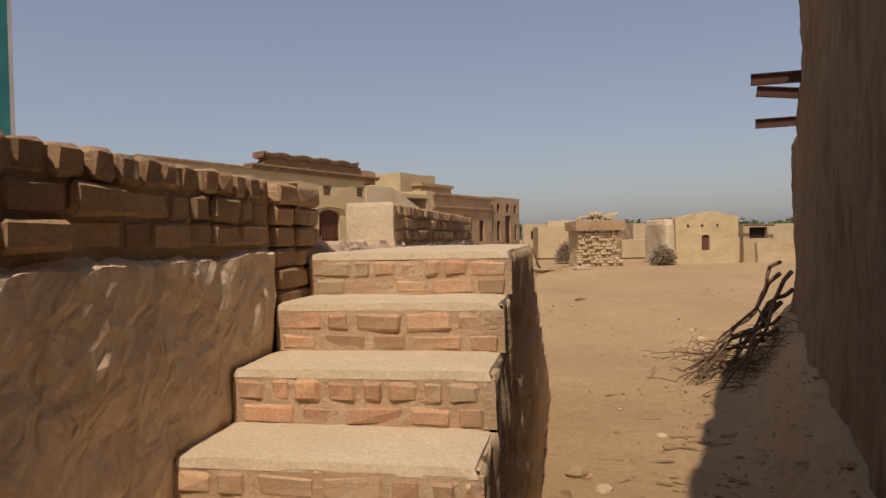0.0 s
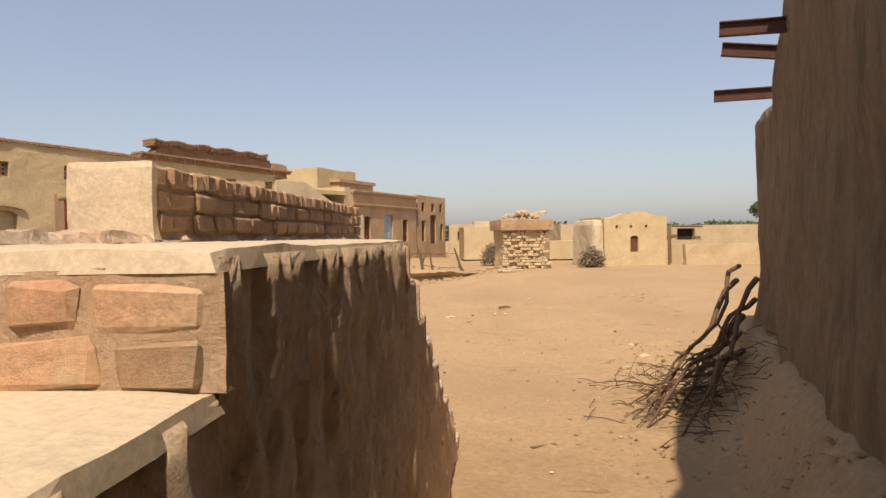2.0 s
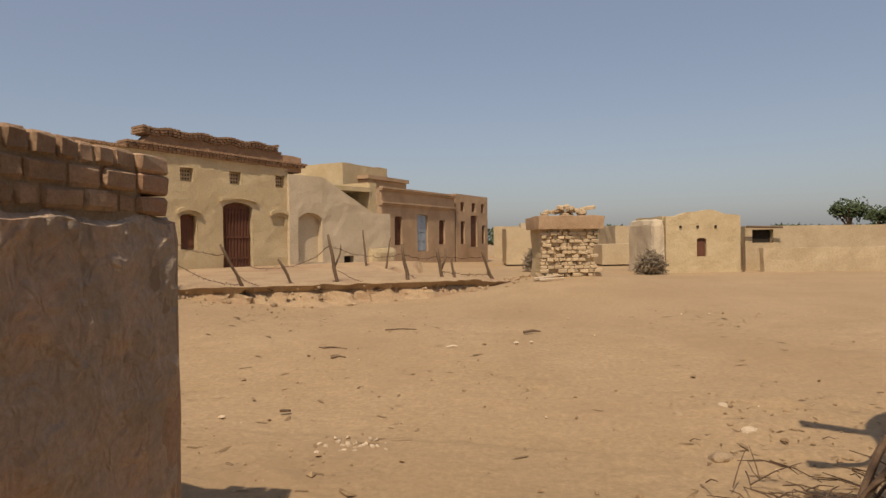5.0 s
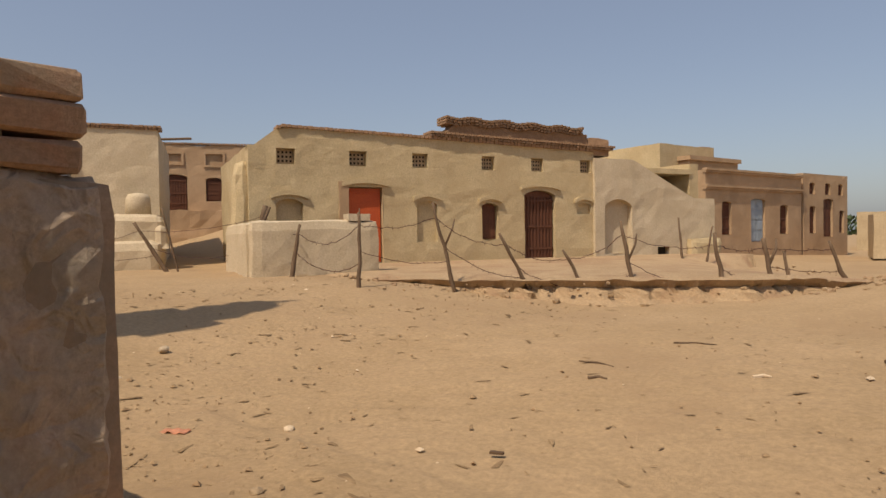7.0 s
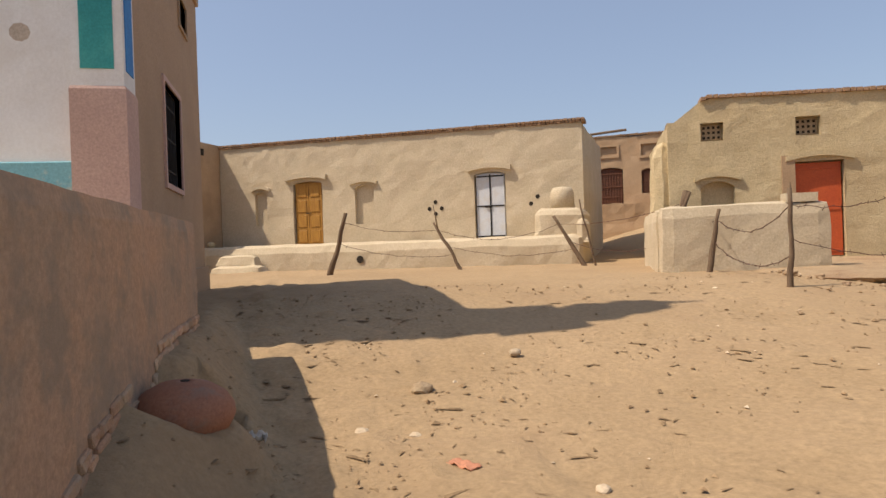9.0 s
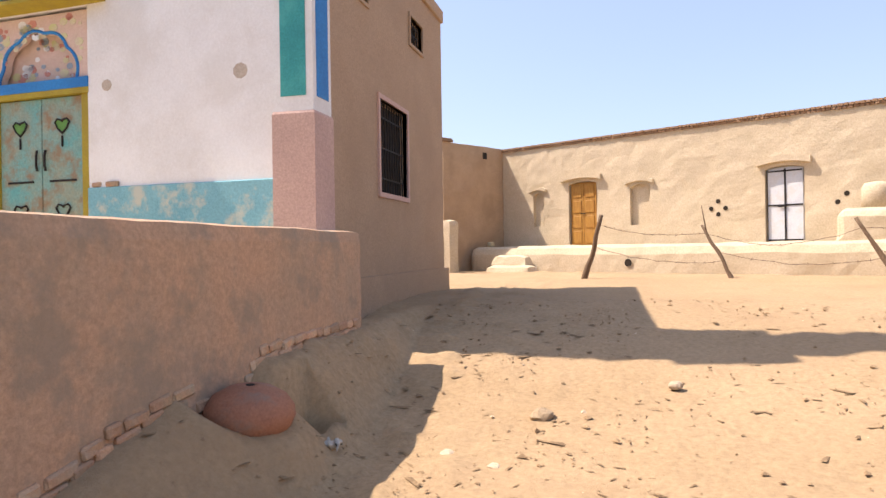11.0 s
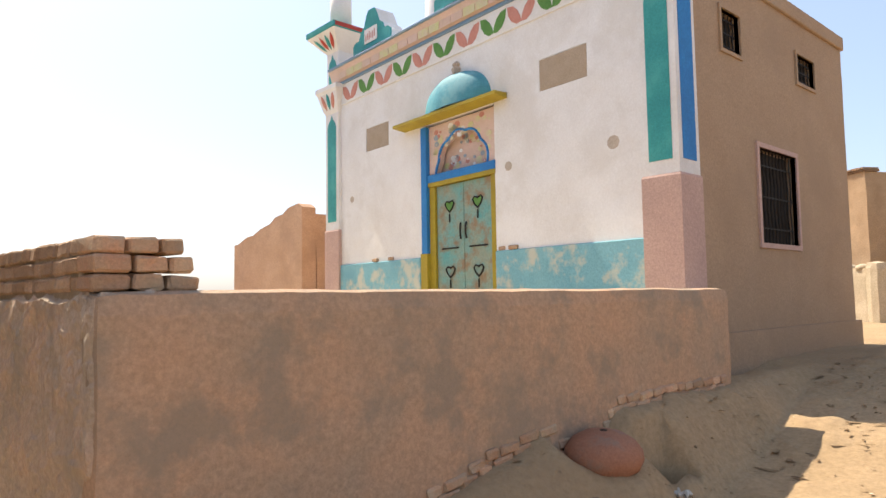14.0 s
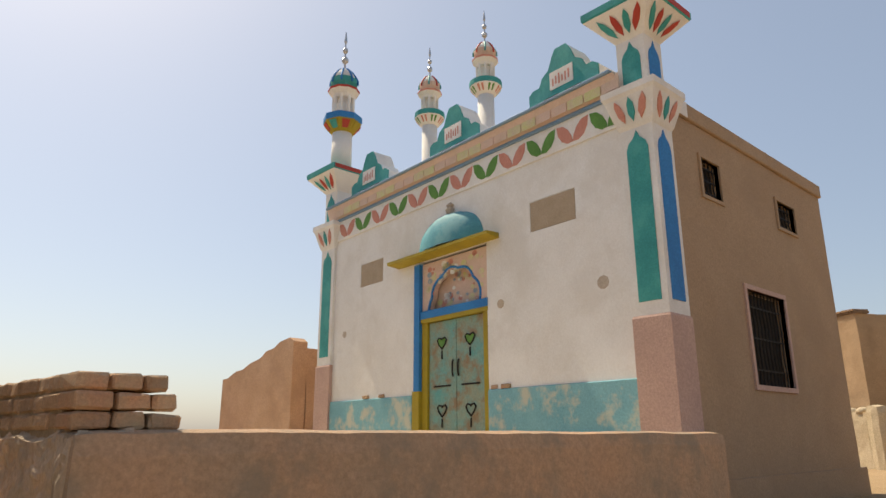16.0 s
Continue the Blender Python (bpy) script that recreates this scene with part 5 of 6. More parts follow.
def town_house(name, label, p, u, s0, s1, z0, zt, ops, material, depth=6.0, band=True, doors=()):
    m = frame_at(p, u)
    h = thing(name, label, "house", m)
    part("facade", facade(s0, s1, z0, lambda s: zt, [(*o[:4], 0.25, 0.08) for o in ops], 0.4, 0.5, 0.02, abs(p[0])), material, h)
    shell(h, s0 + 0.05, s1, z0, zt - 0.1, 0.41, depth, material, 2)
    for a, b, c, d, mt in ops:
        plank_door(h, "door" if d - c > 1.5 else "window", a + 0.02, b - 0.02, c + 0.02, d - 0.02, 0.14, mt, "tall shuttered opening", "bars" if b - a < 0.8 else "panels")
    if band:
        for z in (zt - 0.02, zt - 0.75):
            part("cornice", box(s0 - 0.05, s1 + 0.05, -0.14, 0.1, z, z + 0.10), material, h)
            part("cornice", box(s0 - 0.05, s1 + 0.05, -0.08, 0.1, z - 0.09, z - 0.005), material, h)
    return h


C_U = (0.26, 0.966)
town_house("brick_town_house", "tan plastered house with cornices, blue door and shuttered windows", (-10.34, 38.6), C_U, 0.0, 8.0, 0.0, 4.05,
           [(1.2, 1.95, 1.2, 2.7, WOOD), (3.5, 4.7, 0.85, 2.86, GREYDOOR), (6.0, 6.75, 1.2, 2.6, WOOD)], MUD_RED)
town_house("two_storey_house", "narrow tan two-storey house with small shuttered windows", (-8.24, 46.65), C_U, 0.0, 4.6, 0.0, 4.25,
           [(0.6, 1.2, 1.2, 2.6, WOOD), (2.0, 3.0, 1.0, 3.0, WOOD), (3.7, 4.2, 1.2, 2.4, WOOD), (0.6, 1.15, 3.2, 3.8, WOOD), (2.2, 2.75, 3.2, 3.8, WOOD), (3.6, 4.1, 3.2, 3.8, WOOD)], MUD_RED, band=False)
hb = thing("roof_room", "stacked tan roof rooms behind the long house", "house", ROOF_SITE @ frame_at((-10.9, 35.0), (0.26, 0.966)))
part("room", rough_box(0.0, 3.6, 0.0, 3.5, 0.2, 4.9, 0.5, 0.04, 3), MUD, hb)
part("room", rough_box(1.2, 4.6, -0.5, 2.0, 0.2, 4.25, 0.5, 0.04, 4), MUD_RED, hb)
part("cornice", box(1.1, 4.7, -0.62, 2.1, 4.25, 4.42), MUD_RED, hb)
# window is a near-black block, its inner shade painted
part("window", box(2.0, 2.6, -0.56, -0.45, 3.0, 3.6), DARKIN, hb)
part("stair_head", rough_box(2.9, 3.8, 0.1, 1.6, 4.3, 4.95, 0.4, 0.05, 8), MUD_RED, hb)
gh = thing("pale_house", "low pale grey house with a blue door", "house", frame_at((-7.4, 59.5), (1, 0.15)))
part("wall", rough_box(-0.5, 1.6, 0, 4, 0, 2.5, 0.6, 0.03, 2), FARMUD, gh)
part("wall", rough_box(1.62, 4.0, -0.3, 4, 0, 2.75, 0.6, 0.03, 2), MUD_PALE, gh)
part("door", box(2.5, 3.0, -0.36, -0.25, 0.6, 2.0), BLUE, gh, "bright blue door")
# again a near-black block for the shaded room behind
part("window", box(0.2, 0.8, -0.06, 0.05, 1.2, 1.9), DARKIN, gh)


def build_ruin():
    m = frame_at((-1.42, 24.2), (0.94, 0.34), 0.12) @ Matrix.Diagonal((0.92, 1, 1, 1))
    r = thing("ruined_pillar", "crumbling ruined pillar of rough mud bricks", "ruin", m)
    bz = gz(-0.6, 24.5) - 0.12
    part("core", rough_box(0.12, 1.62, 0.1, 1.2, bz - 0.3, 1.75, 0.2, 0.05, 3), MUD, r)
    rnd = random.Random(9)
    z, row = bz - 0.12, 0
    bricks = [get_brick(l, 0.2, 0.1, k, RUINBRICK) for l in (0.2, 0.26, 0.15) for k in range(3)]
    while z < 1.5:
        ins = 0.10 * math.sin((z - bz) * 2.2) if row > 1 else -0.04
        s = ins
        while s < 1.75 - ins * 0.4 - 0.1:
            b = rnd.choice(bricks)
            ob = part("brick", b, None, r)
            ob.matrix_basis = pose(s, ins * 0.3 + rnd.uniform(-0.05, 0.05), z, rnd.uniform(-6, 6), rnd.uniform(-6, 6), rnd.uniform(-14, 14))
            s += max(v.co.x for v in b.vertices) + 0.01
        z += 0.098
        row += 1
    part("cornice", rough_box(-0.02, 1.86, -0.10, 1.2, 1.5, 1.85, 0.15, 0.03, 4, 2, 0.03, -0.05), MUD_RED, r, "projecting plastered cornice")
    for i in range(22):
        s = rnd.uniform(0.25, 1.55)
        ob = part("brick", rnd.choice(bricks), None, r)
        ob.matrix_basis = pose(s, rnd.uniform(0.0, 0.7), 1.84 + (0.24 - abs(s - 0.55) * 0.1) * rnd.random(), rnd.uniform(-20, 20), rnd.uniform(-20, 20), rnd.uniform(-40, 40))


build_ruin()


def build_hut():
    m = frame_at((2.38, 35.85), (0.94, 0.34)) @ Matrix.Scale(1.06, 4)
    h = thing("mud_hut", "small windowless mud hut with one brown door and three holes", "hut", m)
    def top(s):
        return 2.08 + 0.30 * math.exp(-((s - 2.1) / 1.1) ** 2) + 0.03 * math.sin(s * 6)
    part("facade", facade(0.45, 3.55, -0.5, top, [(1.72, 2.12, 0.55, 1.28, 0.15, 0.05)], 0.35, 0.2, 0.03, 4), MUD, h)
    part("wall", rough_box(-0.12, 0.5, -0.08, 2.6, -0.5, 2.05, 0.25, 0.05, 5, 1.5, 0.1, 0.06), MUD_PALE, h)
    part("wall", rough_box(3.2, 3.6, 0.36, 3, -0.5, 2.1, 0.4, 0.04, 6), MUD, h)
    part("wall", rough_box(0.5, 3.2, 2.6, 3, -0.5, 2.1, 0.4, 0.04, 6), MUD, h)
    part("roof", rough_box(0.4, 3.3, 0.2, 2.8, 1.95, 2.15, 0.3, 0.05, 7), MUD, h)
    part("door", box(1.74, 2.1, 0.08, 0.13, 0.55, 1.25), WOOD, h, "small brown wooden door")
    for s in (1.05, 1.75, 2.5):
        # near-black blocks set on the wall for the shade in the holes
        part("vent_hole", box(s - 0.045, s + 0.045, -0.04, 0.02, 1.68, 1.77), DARKIN, h, "small square vent hole")
    part("corner_post", tube([(3.62, -0.1, -0.4), (3.6, -0.1, 0.9)], 0.05, 6), POST, h)
    y = thing("low_yard_house", "low mud yard building with a dark shuttered opening", "house", frame_at((6.4, 38.6), (0.96, 0.28)) @ Matrix.Scale(1.06, 4))
    part("wall", facade(0.0, 9.0, -0.4, lambda s: 1.75, [(0.3, 1.2, 1.05, 1.6, 0.3, 0)], 0.4, 0.5, 0.03, 3), FARMUD, y)
    # dark plate paints the shade within the opening
    part("opening_back", box(0.32, 1.18, 0.25, 0.29, 1.06, 1.58), DARKIN, y)
    part("ledge", rough_box(0.9, 1.4, -0.3, -0.02, 0.75, 0.85, 0.2, 0.02, 1), FARMUD, y)
    part("wall", rough_box(-0.2, 9, -1.8, -1.5, -0.5, 0.85, 0.5, 0.05, 7), FARMUD, y)
    part("roof_pole", tube([(-0.1, -0.3, 1.72), (1.4, -0.35, 1.68)], 0.05, 6), POST, y)


build_hut()


def far_house(p, u, w, z0, zt, wins=0, material=FARMUD, label="low distant mud house"):
    h = thing("distant_house", label, "house", frame_at(p, u), group="distant village houses")
    part("wall", rough_box(0, w, 0, 4, z0, zt, 0.8, 0.05, p[0]), material, h)
    for i in range(wins):
        a = w * (i + 0.6) / (wins + 0.3)
        # near-black block for the dark room, shade put into the colour
        part("window", box(a, a + 0.5, -0.06, 0.05, z0 + 1.0, z0 + 1.9), DARKIN, h)
    return h


far_house((-5.0, 45.0), (1, 0.2), 4.6, 0, 2.05)
far_house((1.2, 52.0), (1, 0.3), 4.2, 0, 2.25, 2)
far_house((0.3, 44.0), (1, 0.3), 3.2, 0, 1.1)
far_house((4.6, 62.0), (1, 0.1), 5.5, 0, 2.4, 1)
far_house((17.0, 48.0), (1, -0.1), 9.0, 0, 2.2, 2)
far_house((-13.0, 31.5), (0.479, 0.878), 6.0, 0, 0.9)


def build_trees():
    rnd = random.Random(21)
    def tree(x, y, h, r, label):
        t = thing("tree", label, "tree", pose(x, y, 0.0))
        part("trunk", tube([(0, 0, -0.3), (0.1, 0.05, h * 0.3), (0.0, 0.1, h * 0.62)], [0.18, 0.14, 0.07], 8), TWIG, t)
        for i in range(5):
            a = rnd.uniform(0, 6.28)
            part("limb", tube([(0.03, 0.05, h * 0.4), (r * 0.4 * math.cos(a), r * 0.4 * math.sin(a), h * 0.62), (r * 0.7 * math.cos(a), r * 0.7 * math.sin(a), h * 0.78)], [0.08, 0.05, 0.02], 6), TWIG, t)
        bm = bmesh.new()
        for i in range(900):
            d = Vector((rnd.gauss(0, 1), rnd.gauss(0, 1), rnd.gauss(0, 0.6)))
            d = d.normalized() * rnd.random() ** 0.4 * r
            lump = 0.75 + 0.5 * noise.noise(d * 1.2 + Vector((x, y, 0)))
            c = Vector((0, 0, h * 0.72)) + Vector((d.x, d.y, d.z * 0.62)) * lump
            a = Vector((rnd.uniform(-1, 1), rnd.uniform(-1, 1), rnd.uniform(-1, 1))).normalized() * 0.16
            b = a.orthogonal().normalized() * 0.10
            bm.faces.new([bm.verts.new(c + q) for q in (a, b, -a, -b)])
        part("crown", bm, LEAF, t, "dusty green leaf clumps")
    tree(19.5, 66.0, 4.8, 1.9, "dark green rounded tree behind the houses")
    tree(22.6, 68.0, 4.2, 1.5, "dark green rounded tree behind the houses")
    tree(27.0, 75.0, 4.4, 2.2, "dark green rounded tree behind the houses")
    bm = bmesh.new()
    for i in range(2600):
        x = rnd.uniform(-40, 120)
        c = Vector((x, 190 + rnd.uniform(-8, 8), rnd.uniform(0.3, 4.2 + 1.6 * noise.noise(Vector((x * 0.12, 0, 0))))))
        a = Vector((rnd.uniform(-1, 1), rnd.uniform(-1, 1), rnd.uniform(-1, 1))).normalized() * 0.9
        b = a.orthogonal().normalized() * 0.6
        bm.faces.new([bm.verts.new(c + q) for q in (a, b, -a, -b)])
    solid("distant_woods", bm, LEAF, "hazy line of far scrub trees", "woods", kind="stuff")


build_trees()
# ruined house south of the mosque
rh = thing("ruined_house", "roofless tan mud house with a broken sloping wall top", "house", MOSQUE_SITE @ pose(-10.2, -3.2, 0))
part("wall", extrude_poly([(-2.6, 0), (1.3, 0), (1.3, 3.75), (1.1, 3.86), (0.9, 3.83), (0.6, 3.80), (0.3, 3.66), (-0.1, 3.62), (-0.4, 3.46), (-1.0, 3.36), (-1.4, 3.22), (-1.8, 3.2), (-2.3, 3.04), (-2.6, 3.02)], 0.4, "x", 0.0), RUIN, rh)
part("wall", rough_box(-4.0, -0.02, 0.9, 1.3, 0, 3.6, 0.4, 0.04, 3), RUIN, rh)


# ---- fence of crooked stakes and wire ----
def stake(bm, base, top, r, seed):
    rnd = random.Random(seed)
    b, t = Vector(base), Vector(top)
    n = 7
    pts = []
    for i in range(n + 1):
        f = i / n
        p = b.lerp(t, f) + Vector((noise.noise(Vector((f * 3, seed, 0))), noise.noise(Vector((f * 3, seed, 7))), 0)) * 0.10 * math.sin(math.pi * f)
        pts.append(p)
    add_tube(bm, pts, [r * 0.74 * (1.15 - 0.5 * i / n) * rnd.uniform(0.85, 1.12) for i in range(n + 1)], 7)
    return pts


def build_fence():
    f = thing("wire_fence", "sagging barbed wire fence on crooked wooden stakes", "fence")
    line = [((-17.47, 11.66), (-17.23, 12.12, 1.80), 0.085), ((-17.11, 14.99), (-17.60, 14.32, 1.52), 0.06), ((-16.32, 17.92), (-16.83, 17.21, 1.58), 0.075),
            ((-12.68, 17.75), (-12.55, 17.95, 2.00), 0.12), ((-10.24, 16.63), (-10.14, 16.80, 1.53), 0.06), ((-8.01, 16.09), (-8.03, 16.14, 1.66), 0.05),
            ((-7.01, 17.30), (-7.26, 17.02, 1.81), 0.05), ((-5.95, 18.1), (-6.36, 17.55, 1.30), 0.05), ((-5.25, 18.75), (-5.62, 18.25, 1.02), 0.05),
            ((-4.60, 18.85), (-4.84, 18.70, 1.46), 0.055), ((-3.42, 19.3), (-3.57, 19.25, 1.26), 0.06), ((-2.90, 20.35), (-3.10, 20.25, 1.16), 0.07), ((-2.00, 21.3), (-2.28, 21.1, 1.09), 0.055)]
    tops = []
    for i, (b, t, r) in enumerate(line):
        bm = bmesh.new()
        plot = SITE_A if i < 3 else SITE_B
        b, t = plot @ Vector((*b, 0)), plot @ Vector(t)
        pts = stake(bm, (b.x, b.y, gz(b.x, b.y) - 0.25), t, r * 1.2, i + 1)
        if i in (1, 5):
            add_tube(bm, [pts[-2], Vector(t) + Vector((0.02, 0, 0.5 if i == 1 else 0.08))], [r * 0.4, r * 0.2], 5)
        if i in (6, 9, 11):
            add_tube(bm, [pts[4], pts[4] + Vector((0.12, 0.1, 0.35)), pts[4] + Vector((0.1, 0.2, 0.55))], [r * 0.5, r * 0.4, r * 0.25], 5)
        part("stake", bm, POST, f, smooth=True)
        tops.append(pts)
    for extra in (((-12.95, 17.45, 0.1), (-12.15, 17.75, 1.95), 0.07), ((-12.5, 17.6, 0.1), (-12.85, 17.35, 1.25), 0.05), ((-2.72, 20.5, 0.1), (-2.85, 20.55, 0.95), 0.05), ((-6.5, 27.0, 0.4), (-6.6, 27.0, 1.7), 0.05), ((-6.0, 27.4, 0.4), (-5.85, 27.5, 1.45), 0.045), ((-16.1, 18.0, 0.1), (-16.35, 17.7, 1.95), 0.035)):
        bm = bmesh.new()
        plot = SITE_A if extra[0][0] < -15 else SITE_B
        stake(bm, plot @ Vector(extra[0]), plot @ Vector(extra[1]), extra[2] * 1.2, 31 + int(extra[2] * 1000))
        part("stake", bm, POST, f, smooth=True)
    rnd = random.Random(8)
    for i, (a, b) in enumerate(zip(tops, tops[1:])):
        for lv in ((6, 6), (4, 3)):
            p, q = a[lv[0]], b[lv[1]]
            n = 14
            sag = (p - q).length * rnd.uniform(0.02, 0.12)
            pts = []
            for k in range(n + 1):
                t = k / n
                pts.append(p.lerp(q, t) + Vector((rnd.uniform(-0.02, 0.02), rnd.uniform(-0.02, 0.02), -sag * 4 * t * (1 - t) + rnd.uniform(-0.02, 0.02))))
            bm = bmesh.new()
            add_tube(bm, pts, 0.0075, 4)
            for k in range(1, n):
                c = pts[k]
                d = Vector((rnd.uniform(-1, 1), rnd.uniform(-1, 1), rnd.uniform(-1, 1))).normalized() * 0.045
                add_tube(bm, [c - d, c + d], 0.005, 3)
            part("barbed_wire", bm, STEEL, f)


build_fence()


# ---- brushwood against the side house ----
def branch(bm, rnd, p, q, r, depth):
    n = 8
    a = (q - p).orthogonal().normalized()
    b = (q - p).normalized().cross(a)
    L = (q - p).length
    ph, ph2 = rnd.uniform(0, 6), rnd.uniform(0, 6)
    pts = []
    for i in range(n + 1):
        t = i / n
        pts.append(p.lerp(q, t) + (a * math.sin(t * 4 + ph) + b * math.sin(t * 5.5 + ph2)) * L * 0.06 * math.sin(math.pi * min(1, t * 1.3)) + Vector((0, 0, 0.10 * L * math.sin(math.pi * t) * 0.5)))
    add_tube(bm, pts, [max(0.004, r * (1 - 0.72 * i / n)) for i in range(n + 1)], 6 if depth else 4)
    if depth:
        for i in range(rnd.randint(2, 4)):
            k = rnd.randint(2, n)
            o = pts[k]
            d = (q - p).normalized() * rnd.uniform(0.2, 0.8) + Vector((rnd.uniform(-1, 1), rnd.uniform(-1, 1), rnd.uniform(-0.5, 0.5))) * 0.7
            branch(bm, rnd, o, o + d.normalized() * L * rnd.uniform(0.15, 0.36), r * 0.4, depth - 1)


def build_brush():
    pile = thing("brushwood_pile", "tangle of dry thorny branches leaning against the mud house", "brushwood")
    rnd = random.Random(17)
    ends = [((1.0, 8.9), (2.55, 11.3, 1.0), 0.032), ((1.15, 9.2), (2.6, 11.6, 0.8), 0.04), ((0.95, 8.5), (2.4, 10.6, 0.45), 0.04), ((1.45, 9.4), (2.65, 11.0, 0.6), 0.036),
            ((0.85, 8.8), (2.0, 9.8, 0.05), 0.03), ((1.2, 8.2), (2.2, 9.9, 0.15), 0.035), ((1.6, 9.9), (2.5, 10.4, 0.9), 0.035), ((0.9, 9.4), (2.1, 10.2, -0.05), 0.03),
            ((1.3, 9.0), (2.45, 10.9, 0.2), 0.03), ((1.5, 8.6), (2.2, 10.0, 0.5), 0.03)]
    for a, b, r in [((p[0] - 0.12, p[1] + 0.6), (q[0] - 0.20, q[1] + 0.35, q[2]), w) for p, q, w in ends]:
        bm = bmesh.new()
        base = Vector((a[0], a[1], gz(*a) + 0.03))
        branch(bm, rnd, Vector(b), base, r, 2)
        part("branch", bm, TWIG, pile)
    bm = bmesh.new()
    for i in range(300):
        x, y = rnd.gauss(1.5, 0.42), rnd.gauss(10.2, 0.8)
        c = Vector((x, y, gz(x, y) + rnd.uniform(0.02, 0.16)))
        d = Vector((rnd.uniform(-1, 1), rnd.uniform(-1, 1), rnd.uniform(-0.25, 0.35))).normalized() * rnd.uniform(0.06, 0.24)
        add_tube(bm, [c - d, c + Vector((0, 0, 0.02)), c + d], [0.006, 0.005, 0.003], 3)
    solid("twig_litter", bm, TWIG, "dry twig litter under the branches", "litter", kind="stuff")


build_brush()


# ---- clay pot, stones and scraps ----
def build_pot():
    x, y = -5.78, 9.84
    p = thing("clay_pot", "large upturned red clay water pot half sunk by the wall", "pot", pose(x, y, -0.09, -4, 3, 0) @ Matrix.Diagonal((0.93, 0.93, 0.93, 1)))
    prof = [(0.10, 0.0), (0.22, 0.03), (0.31, 0.11), (0.345, 0.19), (0.335, 0.26), (0.28, 0.335), (0.18, 0.395), (0.07, 0.42), (0.035, 0.422), (0.03, 0.41)]
    part("body", lathe(prof, 40), CLAY, p, smooth=True)
    # near-black disc paints the dark inside of the pot
    part("chipped_hole", lathe([(0.034, 0.41), (0.034, 0.424), (0.01, 0.4245)], 10), DARKIN, p)


build_pot()


def rock_mesh(name, r, seed, material, flat=0.6):
    rnd = random.Random(seed)
    bm = bmesh.new()
    bmesh.ops.create_icosphere(bm, subdivisions=2, radius=r)
    for v in bm.verts:
        v.co *= 1 + 0.28 * noise.noise(v.co / r * 1.3 + Vector((seed, 0, 0)))
        v.co.z *= flat
    return finish(bm, name, material)


def stone(x, y, r, seed, material, label, flat=0.6):
    ob = new("stone", rock_mesh("stone", r, seed, material, flat))
    ob.matrix_basis = pose(x, y, gz(x, y) + r * flat * 0.35, 0, 0, seed * 50)
    tagged(ob, label, "stone")


for i, (x, y, r) in enumerate(((-7.48, 11.72, 0.11), (-6.65, 11.07, 0.07), (-6.46, 11.48, 0.06), (-0.42, 5.75, 0.09), (-0.2, 5.4, 0.07), (-5.0, 12.4, 0.05), (-3.9, 11.3, 0.05), (-8.2, 12.9, 0.07), (0.3, 6.9, 0.05), (1.0, 12.2, 0.09), (1.35, 12.9, 0.08), (1.25, 13.6, 0.07), (0.8, 13.3, 0.06))):
    stone(x, y, r, i + 1, RUBBLE if i % 3 else MORTAR, "rough brown clod lying on the sand")
wd = solid("wood_scrap", rough_box(-0.055, 0.055, -0.018, 0.018, 0, 0.018, 0.03, 0.006, 3, 9), TWIG, "dark weathered scrap of wood on the sand", "scrap", pose(-3.05, 12.86, gz(-3.05, 12.86) + 0.02, 0, 0, 25))
rub = thing("rubble_heap", "scatter of pale broken plaster chips on the sand", "rubble", pose(-2.0, 11.94, gz(-2.0, 11.94)))
rr = random.Random(5)
chips = [rock_mesh("chip", 0.024, 60 + k, RUBBLE, 0.55) for k in range(4)]
for i in range(26):
    part("chip", chips[i % 4], None, rub, m=pose(rr.gauss(0, 0.16), rr.gauss(0, 0.08), 0.02, rr.uniform(0, 90), 0, rr.uniform(0, 360)))
def log(x0, y0, x1, y1, r, label, material=POST):
    solid("dry_branch", tube([(x0, y0, gz(x0, y0) + r), ((x0 + x1) / 2, (y0 + y1) / 2 + 0.05, gz(x0, y0) + r * 1.6), (x1, y1, gz(x1, y1) + r)], [r, r * 0.85, r * 0.5], 6), material, label, "branch")
log(-1.05, 16.9, -0.8, 17.0, 0.025, "short weathered branch lying on the sand")
log(-3.42, 15.0, -3.24, 15.06, 0.02, "short weathered branch lying on the sand")
log(-3.85, 15.6, -3.4, 15.55, 0.012, "thin bent twig on the sand")
log(-2.0, 15.7, -1.85, 15.8, 0.022, "pale short stick on the sand", RUBBLE)
log(-3.3, 17.0, -2.8, 17.1, 0.012, "thin dry twig below the terrace")
log(-1.5, 23.6, -0.9, 24.2, 0.05, "pale fallen branch beside the ruined pillar", RUBBLE)
log(-1.35, 23.5, -0.75, 23.7, 0.035, "pale fallen branch beside the ruined pillar", RUBBLE)
bm = bmesh.new()
bmesh.ops.create_grid(bm, x_segments=9, y_segments=7, size=0.5)
for v in bm.verts:
    v.co = Vector((v.co.x * 0.24, v.co.y * 0.11, 0.02 + 0.03 * noise.noise(v.co * 4)))
rag = solid("rag", bm, RAG, "crumpled faded orange rag on the sand", "rag", pose(-5.65, 11.67, gz(-5.65, 11.67) + 0.012, 0, 0, 30), True)
rag.modifiers.new("thickness", "SOLIDIFY").thickness = 0.008
bm = bmesh.new()
bmesh.ops.create_grid(bm, x_segments=7, y_segments=7, size=0.5)
for v in bm.verts:
    v.co = Vector((v.co.x * 0.14, v.co.y * 0.11, 0.05 + 0.09 * noise.noise(v.co * 5)))
